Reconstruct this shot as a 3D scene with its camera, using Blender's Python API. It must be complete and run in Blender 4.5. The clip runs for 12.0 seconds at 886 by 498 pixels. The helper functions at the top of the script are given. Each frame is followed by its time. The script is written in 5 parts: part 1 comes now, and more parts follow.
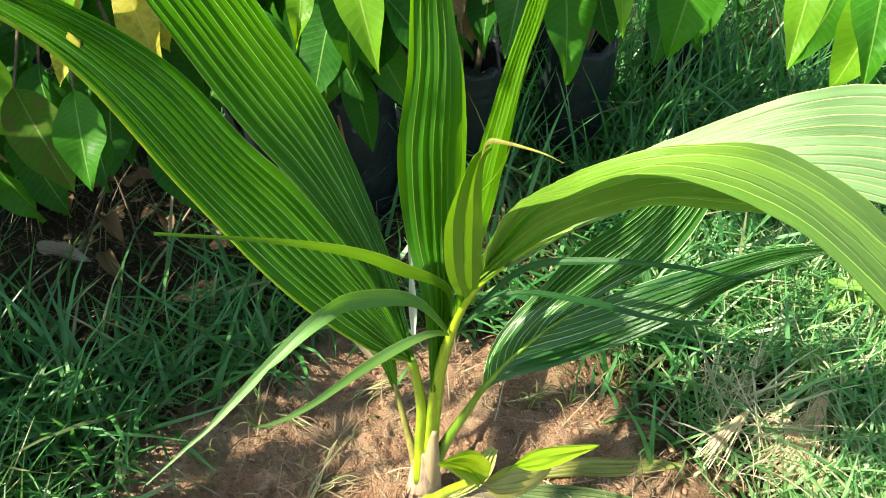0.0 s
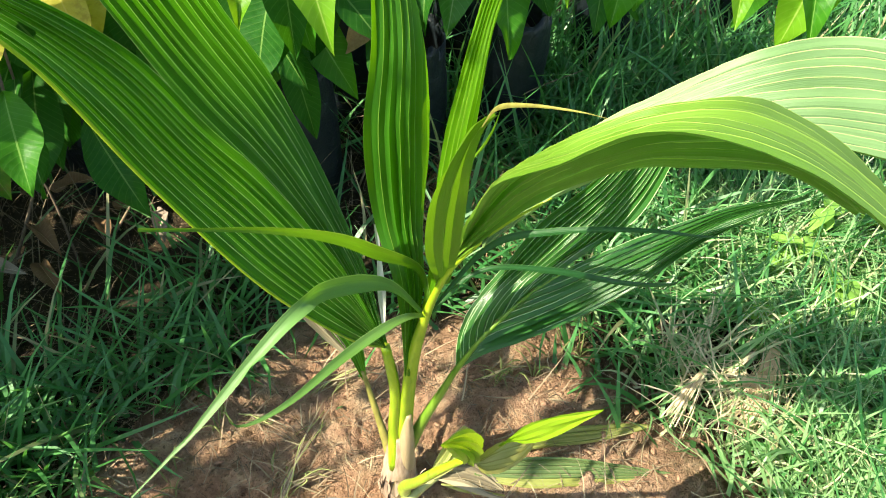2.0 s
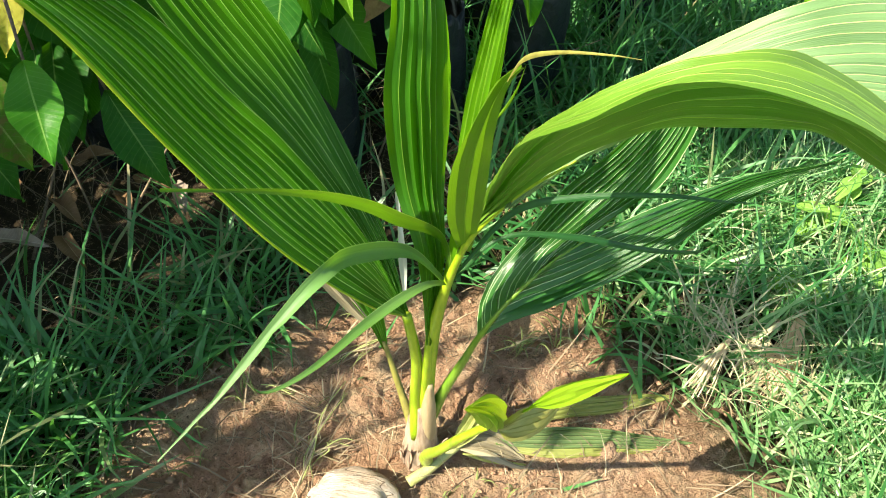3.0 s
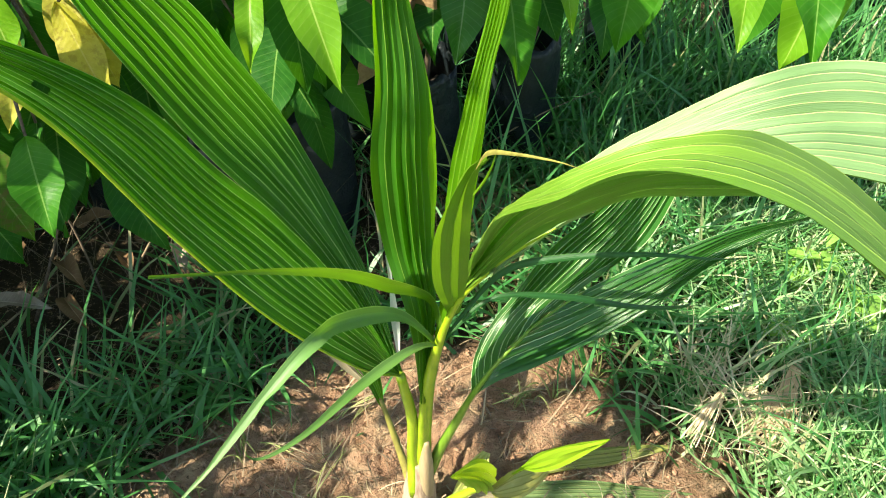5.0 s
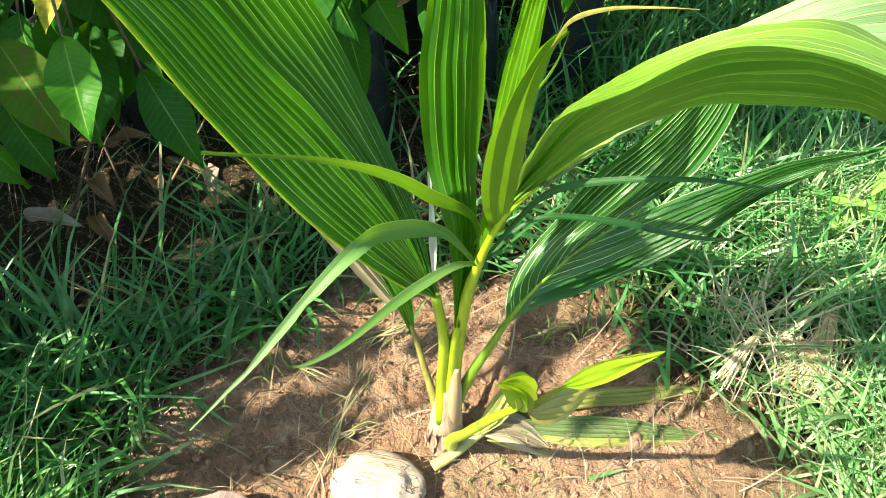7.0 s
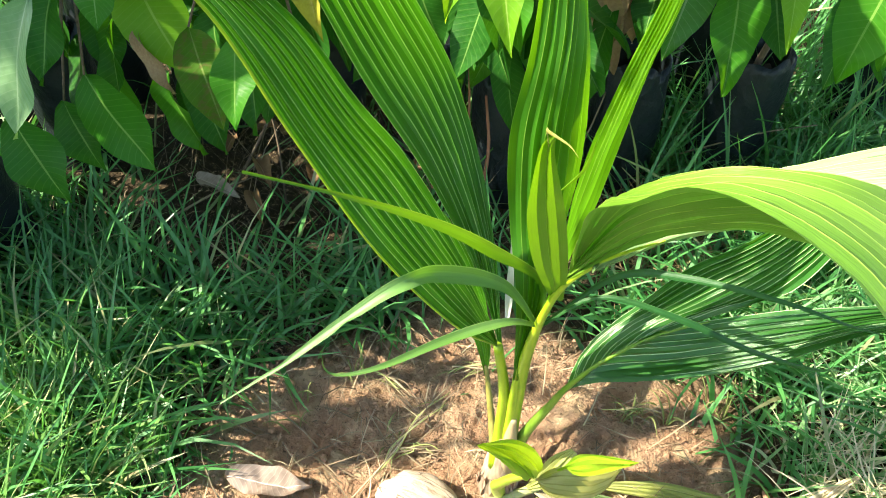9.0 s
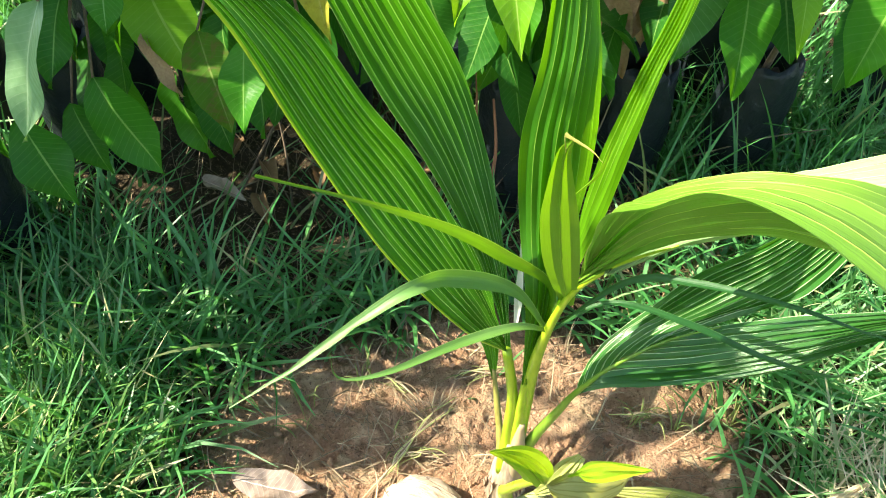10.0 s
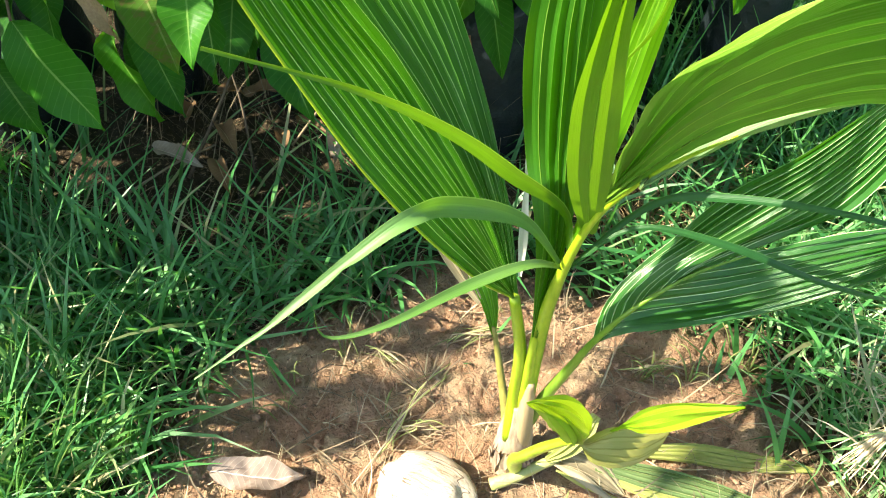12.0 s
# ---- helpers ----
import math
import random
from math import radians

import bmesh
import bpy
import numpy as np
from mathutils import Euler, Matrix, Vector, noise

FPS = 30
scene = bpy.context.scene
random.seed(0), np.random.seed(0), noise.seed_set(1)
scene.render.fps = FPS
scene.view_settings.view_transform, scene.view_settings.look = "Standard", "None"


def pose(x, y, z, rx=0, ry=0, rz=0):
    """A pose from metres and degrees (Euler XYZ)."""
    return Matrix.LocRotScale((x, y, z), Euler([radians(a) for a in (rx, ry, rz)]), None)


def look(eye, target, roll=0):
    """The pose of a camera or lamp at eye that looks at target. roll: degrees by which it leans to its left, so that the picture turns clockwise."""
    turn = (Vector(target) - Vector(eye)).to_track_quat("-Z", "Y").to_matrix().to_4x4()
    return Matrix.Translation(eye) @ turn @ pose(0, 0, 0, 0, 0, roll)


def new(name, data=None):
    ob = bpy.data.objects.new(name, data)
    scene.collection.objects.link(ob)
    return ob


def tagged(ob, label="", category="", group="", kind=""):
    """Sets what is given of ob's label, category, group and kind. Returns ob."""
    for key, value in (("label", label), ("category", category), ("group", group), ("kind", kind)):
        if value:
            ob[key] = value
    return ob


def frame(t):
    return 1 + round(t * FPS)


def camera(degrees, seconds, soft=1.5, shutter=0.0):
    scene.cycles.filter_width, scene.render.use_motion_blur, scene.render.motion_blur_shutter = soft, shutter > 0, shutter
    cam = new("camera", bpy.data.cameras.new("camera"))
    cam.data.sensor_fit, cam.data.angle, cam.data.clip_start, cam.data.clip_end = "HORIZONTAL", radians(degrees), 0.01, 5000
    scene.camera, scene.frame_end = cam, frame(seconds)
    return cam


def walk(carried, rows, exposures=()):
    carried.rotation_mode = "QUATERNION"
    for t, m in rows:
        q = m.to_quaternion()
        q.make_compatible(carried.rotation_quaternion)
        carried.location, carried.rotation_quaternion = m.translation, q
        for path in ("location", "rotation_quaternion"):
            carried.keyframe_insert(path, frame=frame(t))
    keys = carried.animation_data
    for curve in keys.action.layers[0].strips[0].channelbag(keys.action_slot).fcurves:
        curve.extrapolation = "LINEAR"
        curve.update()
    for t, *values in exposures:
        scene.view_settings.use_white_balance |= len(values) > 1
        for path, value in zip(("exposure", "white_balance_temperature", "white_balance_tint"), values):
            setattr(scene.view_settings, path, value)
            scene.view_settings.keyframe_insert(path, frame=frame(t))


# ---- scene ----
cam = camera(60.27, 12.0, soft=1.0)
ROWS = [
    (0.0, 0.1030, -1.6051, 1.2207, 44.46, -0.85, 4.59),
    (0.5, 0.0914, -1.6095, 1.2074, 42.73, -0.71, 4.74),
    (1.0, 0.0584, -1.6099, 1.2113, 43.80, -0.70, 2.58),
    (1.5, 0.0518, -1.6073, 1.2128, 44.53, -0.08, 0.12),
    (2.0, 0.0583, -1.6022, 1.2065, 43.53, -1.61, -2.11),
    (2.5, 0.0545, -1.6038, 1.1938, 42.09, -0.93, -1.55),
    (4.3, 0.0546, -1.6110, 1.2007, 41.56, 0.19, -1.29),
    (4.5, 0.0581, -1.6128, 1.2099, 42.62, 0.64, -0.76),
    (5.0, 0.0729, -1.6022, 1.2244, 44.91, 0.70, -2.01),
    (5.5, 0.0552, -1.5986, 1.2145, 44.19, 0.03, -0.04),
    (6.0, 0.0448, -1.6092, 1.2029, 43.95, -0.37, 0.48),
    (6.5, 0.0401, -1.6139, 1.1875, 42.20, -0.70, 0.30),
    (7.0, 0.0452, -1.6158, 1.1811, 41.41, 0.10, 0.61),
    (7.5, 0.0664, -1.6043, 1.1846, 42.21, 1.30, 4.20),
    (7.7, 0.0889, -1.5991, 1.1894, 42.34, 1.31, 6.72),
    (9.3, 0.1648, -1.6005, 1.2227, 43.53, 0.33, 20.82),
    (9.5, 0.1640, -1.6021, 1.2160, 43.11, 0.55, 20.92),
    (10.0, 0.1552, -1.5989, 1.2191, 43.63, 0.28, 20.20),
    (10.5, 0.1586, -1.5897, 1.2196, 43.54, 0.17, 19.50),
    (11.0, 0.1553, -1.5869, 1.2082, 41.77, -0.36, 19.99),
    (11.5, 0.1531, -1.5799, 1.1726, 41.61, 0.34, 20.41),
    (12.0, 0.1078, -1.5580, 1.0909, 42.24, 1.01, 15.80),
]
EXPOSURES = ((0.0, 1.72, 7000, 5), (5.0, 1.74, 7000, 5), (7.0, 1.92, 7000, 5), (9.5, 2.16, 7000, 5), (12.0, 2.18, 7000, 5))
walk(cam, [(t, pose(x - 0.045, y + 1.0, z, rx, ry, rz)) for t, x, y, z, rx, ry, rz in ROWS], EXPOSURES)


# ---- sky and sun ----
SUN_DIR = Vector((-0.615, -0.274, 0.738)).normalized()
world = bpy.data.worlds.new("sky")
scene.world = world
world.use_nodes = True
wn = world.node_tree.nodes
sky = wn.new("ShaderNodeTexSky")
sky.sky_type = "NISHITA"
sky.sun_disc = False
sky.sun_elevation = math.asin(SUN_DIR.z)
sky.sun_rotation = math.atan2(SUN_DIR.x, SUN_DIR.y)
wn["Background"].inputs["Strength"].default_value = 0.102
world.node_tree.links.new(sky.outputs[0], wn["Background"].inputs["Color"])
sun = new("sun", bpy.data.lights.new("sun", "SUN"))
sun.data.energy = 4.2
sun.data.angle = radians(0.5)
sun.data.color = (1.0, 0.93, 0.82)
sun.matrix_world = look(SUN_DIR * 20, (0, 0, 0))


# ---- materials ----
def material(name):
    m = bpy.data.materials.new(name)
    m.use_nodes = True
    return m, m.node_tree.nodes, m.node_tree.links, m.node_tree.nodes["Principled BSDF"]


def noise_tex(n, l, scale, detail=4.0, rough=0.6, coord="Object", stretch=None):
    tc = n.new("ShaderNodeTexCoord")
    out = tc.outputs[coord]
    if stretch:
        mp = n.new("ShaderNodeMapping")
        mp.inputs["Scale"].default_value = stretch
        l.new(out, mp.inputs["Vector"])
        out = mp.outputs[0]
    t = n.new("ShaderNodeTexNoise")
    t.inputs["Scale"].default_value = scale
    t.inputs["Detail"].default_value = detail
    t.inputs["Roughness"].default_value = rough
    l.new(out, t.inputs["Vector"])
    return t.outputs["Fac"]


def ramp(n, l, fac, stops):
    r = n.new("ShaderNodeValToRGB")
    els = r.color_ramp.elements
    while len(els) < len(stops):
        els.new(0.5)
    for e, (p, c) in zip(els, stops):
        e.position, e.color = p, (*c, 1)
    l.new(fac, r.inputs["Fac"])
    return r.outputs["Color"]


def mix(n, l, fac, a, b, mode="MIX"):
    x = n.new("ShaderNodeMix")
    x.data_type, x.blend_type = "RGBA", mode
    for sock, v in ((x.inputs["Factor"], fac), (x.inputs["A"], a), (x.inputs["B"], b)):
        if isinstance(v, bpy.types.NodeSocket):
            l.new(v, sock)
        elif isinstance(v, tuple):
            sock.default_value = (*v, 1)
        else:
            sock.default_value = v
    return x.outputs["Result"]


def maths(n, l, op, a, b=0.0, clamp=False):
    x = n.new("ShaderNodeMath")
    x.operation, x.use_clamp = op, clamp
    for sock, v in zip(x.inputs, (a, b)):
        if isinstance(v, bpy.types.NodeSocket):
            l.new(v, sock)
        else:
            sock.default_value = v
    return x.outputs[0]


def bump(n, l, bsdf, height, strength, distance):
    b = n.new("ShaderNodeBump")
    b.inputs["Strength"].default_value = strength
    b.inputs["Distance"].default_value = distance
    l.new(height, b.inputs["Height"])
    l.new(b.outputs[0], bsdf.inputs["Normal"])
    return b.outputs[0]


def see_through(n, l, bsdf, color, share, normal=None):
    """Mixes a share of light passing through the leaf into its surface."""
    tr = n.new("ShaderNodeBsdfTranslucent")
    if isinstance(color, bpy.types.NodeSocket):
        l.new(color, tr.inputs["Color"])
    else:
        tr.inputs["Color"].default_value = (*color, 1)
    if normal:
        l.new(normal, tr.inputs["Normal"])
    ms = n.new("ShaderNodeMixShader")
    ms.inputs["Fac"].default_value = share
    l.new(bsdf.outputs[0], ms.inputs[1])
    l.new(tr.outputs[0], ms.inputs[2])
    l.new(ms.outputs[0], n["Material Output"].inputs["Surface"])


def rand_island(n):
    return n.new("ShaderNodeNewGeometry").outputs["Random Per Island"]


def soil_material():
    m, n, l, b = material("red_soil")
    big = noise_tex(n, l, 5.0, 5)
    fine = noise_tex(n, l, 60.0, 6, 0.7)
    grit = noise_tex(n, l, 260.0, 3, 0.7)
    c = ramp(n, l, big, [(0.25, (0.32, 0.185, 0.110)), (0.5, (0.50, 0.293, 0.176)), (0.75, (0.60, 0.405, 0.275))])
    c = mix(n, l, ramp(n, l, fine, [(0.42, (0, 0, 0)), (0.75, (0.75, 0.75, 0.75))]), c, (0.26, 0.155, 0.092), "MIX")
    # bleached sandy crust and pale greyish dust
    dust = noise_tex(n, l, 17.0, 5, 0.65)
    c = mix(n, l, ramp(n, l, dust, [(0.48, (0, 0, 0)), (0.66, (0.75, 0.75, 0.75))]), c, (0.63, 0.47, 0.29))
    moist = noise_tex(n, l, 3.2, 4, 0.6)
    c = mix(n, l, ramp(n, l, moist, [(0.50, (0, 0, 0)), (0.66, (0.65, 0.65, 0.65))]), c, mix(n, l, fine, (0.23, 0.145, 0.085), (0.42, 0.29, 0.18)))
    # root-filled earth outside of the cleared patch, darkened for shade under grass and saplings
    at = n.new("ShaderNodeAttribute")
    at.attribute_name = "shaded_litter"
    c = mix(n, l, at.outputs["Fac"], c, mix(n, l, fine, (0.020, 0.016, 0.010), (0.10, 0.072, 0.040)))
    # scattered dark specks of rotted straw
    speck = noise_tex(n, l, 120.0, 4, 0.75)
    c = mix(n, l, ramp(n, l, speck, [(0.60, (0, 0, 0)), (0.67, (0.8, 0.8, 0.8))]), c, (0.10, 0.062, 0.040))
    pale = noise_tex(n, l, 75.0, 5, 0.8)
    c = mix(n, l, ramp(n, l, pale, [(0.57, (0, 0, 0)), (0.66, (0.65, 0.65, 0.65))]), c, (0.66, 0.47, 0.275))
    l.new(c, b.inputs["Base Color"])
    b.inputs["Roughness"].default_value = 0.95
    b.inputs["Specular IOR Level"].default_value = 0.15
    h = maths(n, l, "ADD", maths(n, l, "MULTIPLY", fine, 1.2), maths(n, l, "MULTIPLY", grit, 0.45))
    h = maths(n, l, "ADD", h, maths(n, l, "MULTIPLY", dust, 1.2))
    bump(n, l, b, h, 1.0, 0.026)
    return m


def palm_material(name, dark, light, rib, through_color, share, rough=0.42, brown=0.0, line=0.465, stripe=0.0, gloss=0.30, dusk=0.45, even=0.35):
    """Pleated palm blade: thin ribs along the pleats, uneven from pleat to pleat, fine parallel veins, slightly mottled."""
    m, n, l, b = material(name)
    uv = n.new("ShaderNodeUVMap")
    sep = n.new("ShaderNodeSeparateXYZ")
    l.new(uv.outputs[0], sep.inputs[0])
    u = sep.outputs[0]
    d = maths(n, l, "ABSOLUTE", maths(n, l, "SUBTRACT", maths(n, l, "FRACT", u), 0.5))
    rib_m = ramp(n, l, d, [(line - 0.012, (0, 0, 0)), (line + 0.016, (1, 1, 1))])
    # each pleat and each rib has a tone of its own
    own = n.new("ShaderNodeTexWhiteNoise")
    own.noise_dimensions = "1D"
    l.new(maths(n, l, "FLOOR", maths(n, l, "ADD", maths(n, l, "MULTIPLY", u, 2.0), 0.5)), own.inputs["W"])
    tone = own.outputs["Value"]
    mott = noise_tex(n, l, 9.0, 4)
    c = ramp(n, l, mott, [(0.3, dark), (0.7, light)])
    vein = n.new("ShaderNodeTexNoise")
    vein.inputs["Scale"].default_value = 1.0
    vein.inputs["Detail"].default_value = 3
    mp = n.new("ShaderNodeMapping")
    mp.inputs["Scale"].default_value = (14.0, 1.2, 1.0)
    l.new(uv.outputs[0], mp.inputs["Vector"])
    l.new(mp.outputs[0], vein.inputs["Vector"])
    c = mix(n, l, maths(n, l, "MULTIPLY", vein.outputs["Fac"], 0.5), c, light)
    c = mix(n, l, maths(n, l, "MULTIPLY", tone, dusk), c, tuple(0.5 * k for k in dark))
    ribs = maths(n, l, "MULTIPLY", rib_m, maths(n, l, "ADD", maths(n, l, "MULTIPLY", tone, 1.0 - even), even))
    c = mix(n, l, ribs, c, rib)
    if brown:
        spot = noise_tex(n, l, 26.0, 5, 0.75)
        c = mix(n, l, ramp(n, l, spot, [(0.60, (0, 0, 0)), (0.72, (brown, brown, brown))]), c, (0.30, 0.20, 0.07))
    l.new(c, b.inputs["Base Color"])
    l.new(maths(n, l, "ADD", maths(n, l, "MULTIPLY", mott, 0.25), rough - 0.1), b.inputs["Roughness"])
    b.inputs["Specular IOR Level"].default_value = gloss
    bump(n, l, b, maths(n, l, "ADD", vein.outputs["Fac"], maths(n, l, "MULTIPLY", rib_m, 0.8)), 0.4, 0.0015)
    tcol = mix(n, l, maths(n, l, "MULTIPLY", tone, 0.6 * dusk), through_color, tuple(0.5 * k for k in through_color))
    tcol = mix(n, l, vein.outputs["Fac"], tcol, tuple(min(0.9, 1.25 * k) for k in through_color))
    tcol = mix(n, l, ribs, tcol, tuple(min(0.8, 0.35 * q + 1.1 * k) for k, q in zip(through_color, rib)))
    if stripe:
        tcol = mix(n, l, ramp(n, l, d, [(0.06, (stripe, stripe, stripe)), (0.40, (0, 0, 0))]), tcol, tuple(0.35 * k for k in through_color))
    see_through(n, l, b, tcol, share)
    return m


def plain_leaf(name, dark, light, through_color, share, rough=0.4, rib=None, brown=0.0, gloss=0.22):
    """Broad leaf with a pale midrib and side veins, uv.x across (-1 to 1), uv.y along."""
    m, n, l, b = material(name)
    uv = n.new("ShaderNodeUVMap")
    sep = n.new("ShaderNodeSeparateXYZ")
    l.new(uv.outputs[0], sep.inputs[0])
    ax = maths(n, l, "ABSOLUTE", sep.outputs[0])
    info = n.new("ShaderNodeObjectInfo")
    mott = noise_tex(n, l, 22.0, 4)
    c = ramp(n, l, mott, [(0.3, dark), (0.72, light)])
    c = mix(n, l, maths(n, l, "MULTIPLY", info.outputs["Random"], 0.5), c, light)
    side = maths(n, l, "SINE", maths(n, l, "MULTIPLY", maths(n, l, "SUBTRACT", sep.outputs[1], maths(n, l, "MULTIPLY", ax, 0.13)), 105.0))
    vein = maths(n, l, "GREATER_THAN", side, 0.93)
    mid = maths(n, l, "LESS_THAN", ax, 0.035)
    ribc = rib or tuple(min(1, 2.2 * k) for k in light)
    c = mix(n, l, maths(n, l, "MULTIPLY", vein, 0.20), c, ribc)
    c = mix(n, l, maths(n, l, "MULTIPLY", mid, 0.8), c, ribc)
    if brown:
        spot = noise_tex(n, l, 12.0, 4, 0.7)
        c = mix(n, l, ramp(n, l, spot, [(0.52, (0, 0, 0)), (0.60, (brown, brown, brown))]), c, (0.10, 0.05, 0.02))
    l.new(c, b.inputs["Base Color"])
    b.inputs["Roughness"].default_value = rough + 0.06
    b.inputs["Specular IOR Level"].default_value = gloss
    bump(n, l, b, maths(n, l, "ADD", maths(n, l, "MULTIPLY", side, 0.06), maths(n, l, "MULTIPLY", mott, 0.5)), 0.40, 0.003)
    see_through(n, l, b, through_color, share)
    return m


def stalk_material(name, low, high, rough=0.35, grain=40.0):
    m, n, l, b = material(name)
    t = noise_tex(n, l, grain, 4, 0.6, stretch=(3.0, 3.0, 0.4))
    c = ramp(n, l, t, [(0.3, low), (0.7, high)])
    l.new(c, b.inputs["Base Color"])
    b.inputs["Roughness"].default_value = rough
    bump(n, l, b, t, 0.25, 0.002)
    return m


def grass_material(name, dark, light, through_color, dry, dry_from):
    m, n, l, b = material(name)
    r = rand_island(n)
    c = ramp(n, l, r, [(0.0, dark), (dry_from - 0.03, light), (dry_from + 0.02, dry)])
    patch = noise_tex(n, l, 2.2, 3)
    c = mix(n, l, maths(n, l, "MULTIPLY", patch, 0.5), c, dark)
    l.new(c, b.inputs["Base Color"])
    b.inputs["Roughness"].default_value = 0.42
    b.inputs["Specular IOR Level"].default_value = 0.5
    see_through(n, l, b, through_color, 0.28)
    return m


def dry_material(name, low, high, share=0.15, grain=30.0, rough=0.8):
    m, n, l, b = material(name)
    t = noise_tex(n, l, grain, 5, 0.65)
    r = rand_island(n)
    c = mix(n, l, maths(n, l, "MULTIPLY", r, 0.6), ramp(n, l, t, [(0.3, low), (0.7, high)]), high)
    l.new(c, b.inputs["Base Color"])
    b.inputs["Roughness"].default_value = rough
    bump(n, l, b, t, 0.5, 0.003)
    see_through(n, l, b, high, share)
    return m


def plastic_material():
    m, n, l, b = material("black_plastic_film")
    t = noise_tex(n, l, 35.0, 4, 0.6)
    dust = noise_tex(n, l, 8.0, 4)
    c = mix(n, l, ramp(n, l, dust, [(0.5, (0, 0, 0)), (0.8, (0.3, 0.3, 0.3))]), (0.007, 0.012, 0.014), (0.024, 0.028, 0.027))
    l.new(c, b.inputs["Base Color"])
    b.inputs["Roughness"].default_value = 0.48
    b.inputs["Specular IOR Level"].default_value = 0.4
    bump(n, l, b, t, 0.6, 0.01)
    return m


def husk_material():
    m, n, l, b = material("bleached_husk")
    t = noise_tex(n, l, 9.0, 6, 0.65, stretch=(1.0, 9.0, 9.0))
    s = noise_tex(n, l, 45.0, 5, 0.7)
    c = ramp(n, l, t, [(0.30, (0.25, 0.18, 0.12)), (0.45, (0.42, 0.34, 0.26)), (0.75, (0.52, 0.45, 0.37))])
    c = mix(n, l, ramp(n, l, s, [(0.56, (0, 0, 0)), (0.72, (0.7, 0.7, 0.7))]), c, (0.28, 0.18, 0.11))
    stain = noise_tex(n, l, 16.0, 4, 0.6)
    c = mix(n, l, ramp(n, l, stain, [(0.52, (0, 0, 0)), (0.64, (0.55, 0.55, 0.55))]), c, (0.33, 0.23, 0.15))
    cr = noise_tex(n, l, 9.0, 3, 0.5, stretch=(0.7, 4.0, 4.0))
    gap = maths(n, l, "LESS_THAN", maths(n, l, "ABSOLUTE", maths(n, l, "SUBTRACT", cr, 0.56)), 0.010)
    c = mix(n, l, maths(n, l, "MULTIPLY", gap, 0.85), c, (0.09, 0.06, 0.04))
    l.new(c, b.inputs["Base Color"])
    b.inputs["Roughness"].default_value = 0.85
    b.inputs["Specular IOR Level"].default_value = 0.2
    bump(n, l, b, maths(n, l, "ADD", t, maths(n, l, "MULTIPLY", s, 0.5)), 0.9, 0.006)
    return m


SOIL = soil_material()
PALM_DARK = palm_material("palm_blade_deep_green", (0.022, 0.110, 0.006), (0.046, 0.172, 0.012), (0.58, 0.74, 0.28), (0.11, 0.40, 0.006), 0.25, rough=0.37, gloss=0.42, brown=0.10, dusk=0.34, line=0.456, even=0.75)
PALM_SHEEN = palm_material("palm_blade_dull_sheen", (0.017, 0.092, 0.012), (0.034, 0.132, 0.021), (0.70, 0.84, 0.46), (0.12, 0.40, 0.012), 0.24, rough=0.32, gloss=0.65, brown=0.04, dusk=0.22, line=0.455, even=0.9)
PALM_MID = palm_material("palm_blade_green", (0.022, 0.105, 0.006), (0.042, 0.160, 0.010), (0.26, 0.42, 0.06), (0.23, 0.56, 0.006), 0.36, stripe=0.35, line=0.472)
PALM_YOUNG = palm_material("palm_blade_young", (0.080, 0.192, 0.008), (0.140, 0.262, 0.026), (0.36, 0.47, 0.09), (0.08, 0.38, 0.003), 0.15, rough=0.46, gloss=0.38, line=0.468, dusk=0.28, even=0.6)
PALM_LIME = palm_material("palm_blade_lime", (0.060, 0.20, 0.006), (0.12, 0.30, 0.010), (0.38, 0.54, 0.08), (0.40, 0.68, 0.012), 0.48, rough=0.44, line=0.455, stripe=0.55)
PALM_YELLOW = palm_material("palm_blade_yellow_green", (0.20, 0.37, 0.014), (0.30, 0.46, 0.025), (0.36, 0.50, 0.04), (0.52, 0.72, 0.02), 0.38, rough=0.45, line=0.475, dusk=0.15)
PALM_CUPPED = palm_material("palm_blade_cupped_yellow_green", (0.20, 0.36, 0.016), (0.34, 0.47, 0.03), (0.07, 0.15, 0.01), (0.50, 0.66, 0.02), 0.34, rough=0.42, line=0.42, dusk=0.2)
PALM_OLD = palm_material("palm_blade_fading", (0.27, 0.32, 0.075), (0.45, 0.47, 0.15), (0.62, 0.60, 0.30), (0.48, 0.52, 0.08), 0.3, rough=0.55, brown=0.4, dusk=0.3)
# glare on the right lobe, put into a paler base colour
PALM_GLARE = palm_material("palm_blade_glare", (0.105, 0.205, 0.066), (0.155, 0.265, 0.100), (0.46, 0.54, 0.20), (0.20, 0.42, 0.02), 0.16, rough=0.46, gloss=0.55, line=0.452, dusk=0.32, even=0.65)
PALM_GREY = palm_material("palm_underside_grey", (0.38, 0.34, 0.13), (0.48, 0.43, 0.19), (0.17, 0.16, 0.05), (0.56, 0.54, 0.14), 0.40, rough=0.6, line=0.43, dusk=0.15)
PALM_DEAD = palm_material("palm_blade_dead", (0.22, 0.180, 0.105), (0.39, 0.33, 0.21), (0.50, 0.45, 0.31), (0.40, 0.37, 0.22), 0.12, rough=0.8, dusk=0.6)
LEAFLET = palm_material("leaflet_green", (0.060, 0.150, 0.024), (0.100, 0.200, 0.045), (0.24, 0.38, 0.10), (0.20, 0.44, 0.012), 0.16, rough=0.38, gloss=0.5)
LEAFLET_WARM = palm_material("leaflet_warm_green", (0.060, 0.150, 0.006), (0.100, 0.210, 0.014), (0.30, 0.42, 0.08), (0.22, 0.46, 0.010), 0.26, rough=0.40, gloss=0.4)
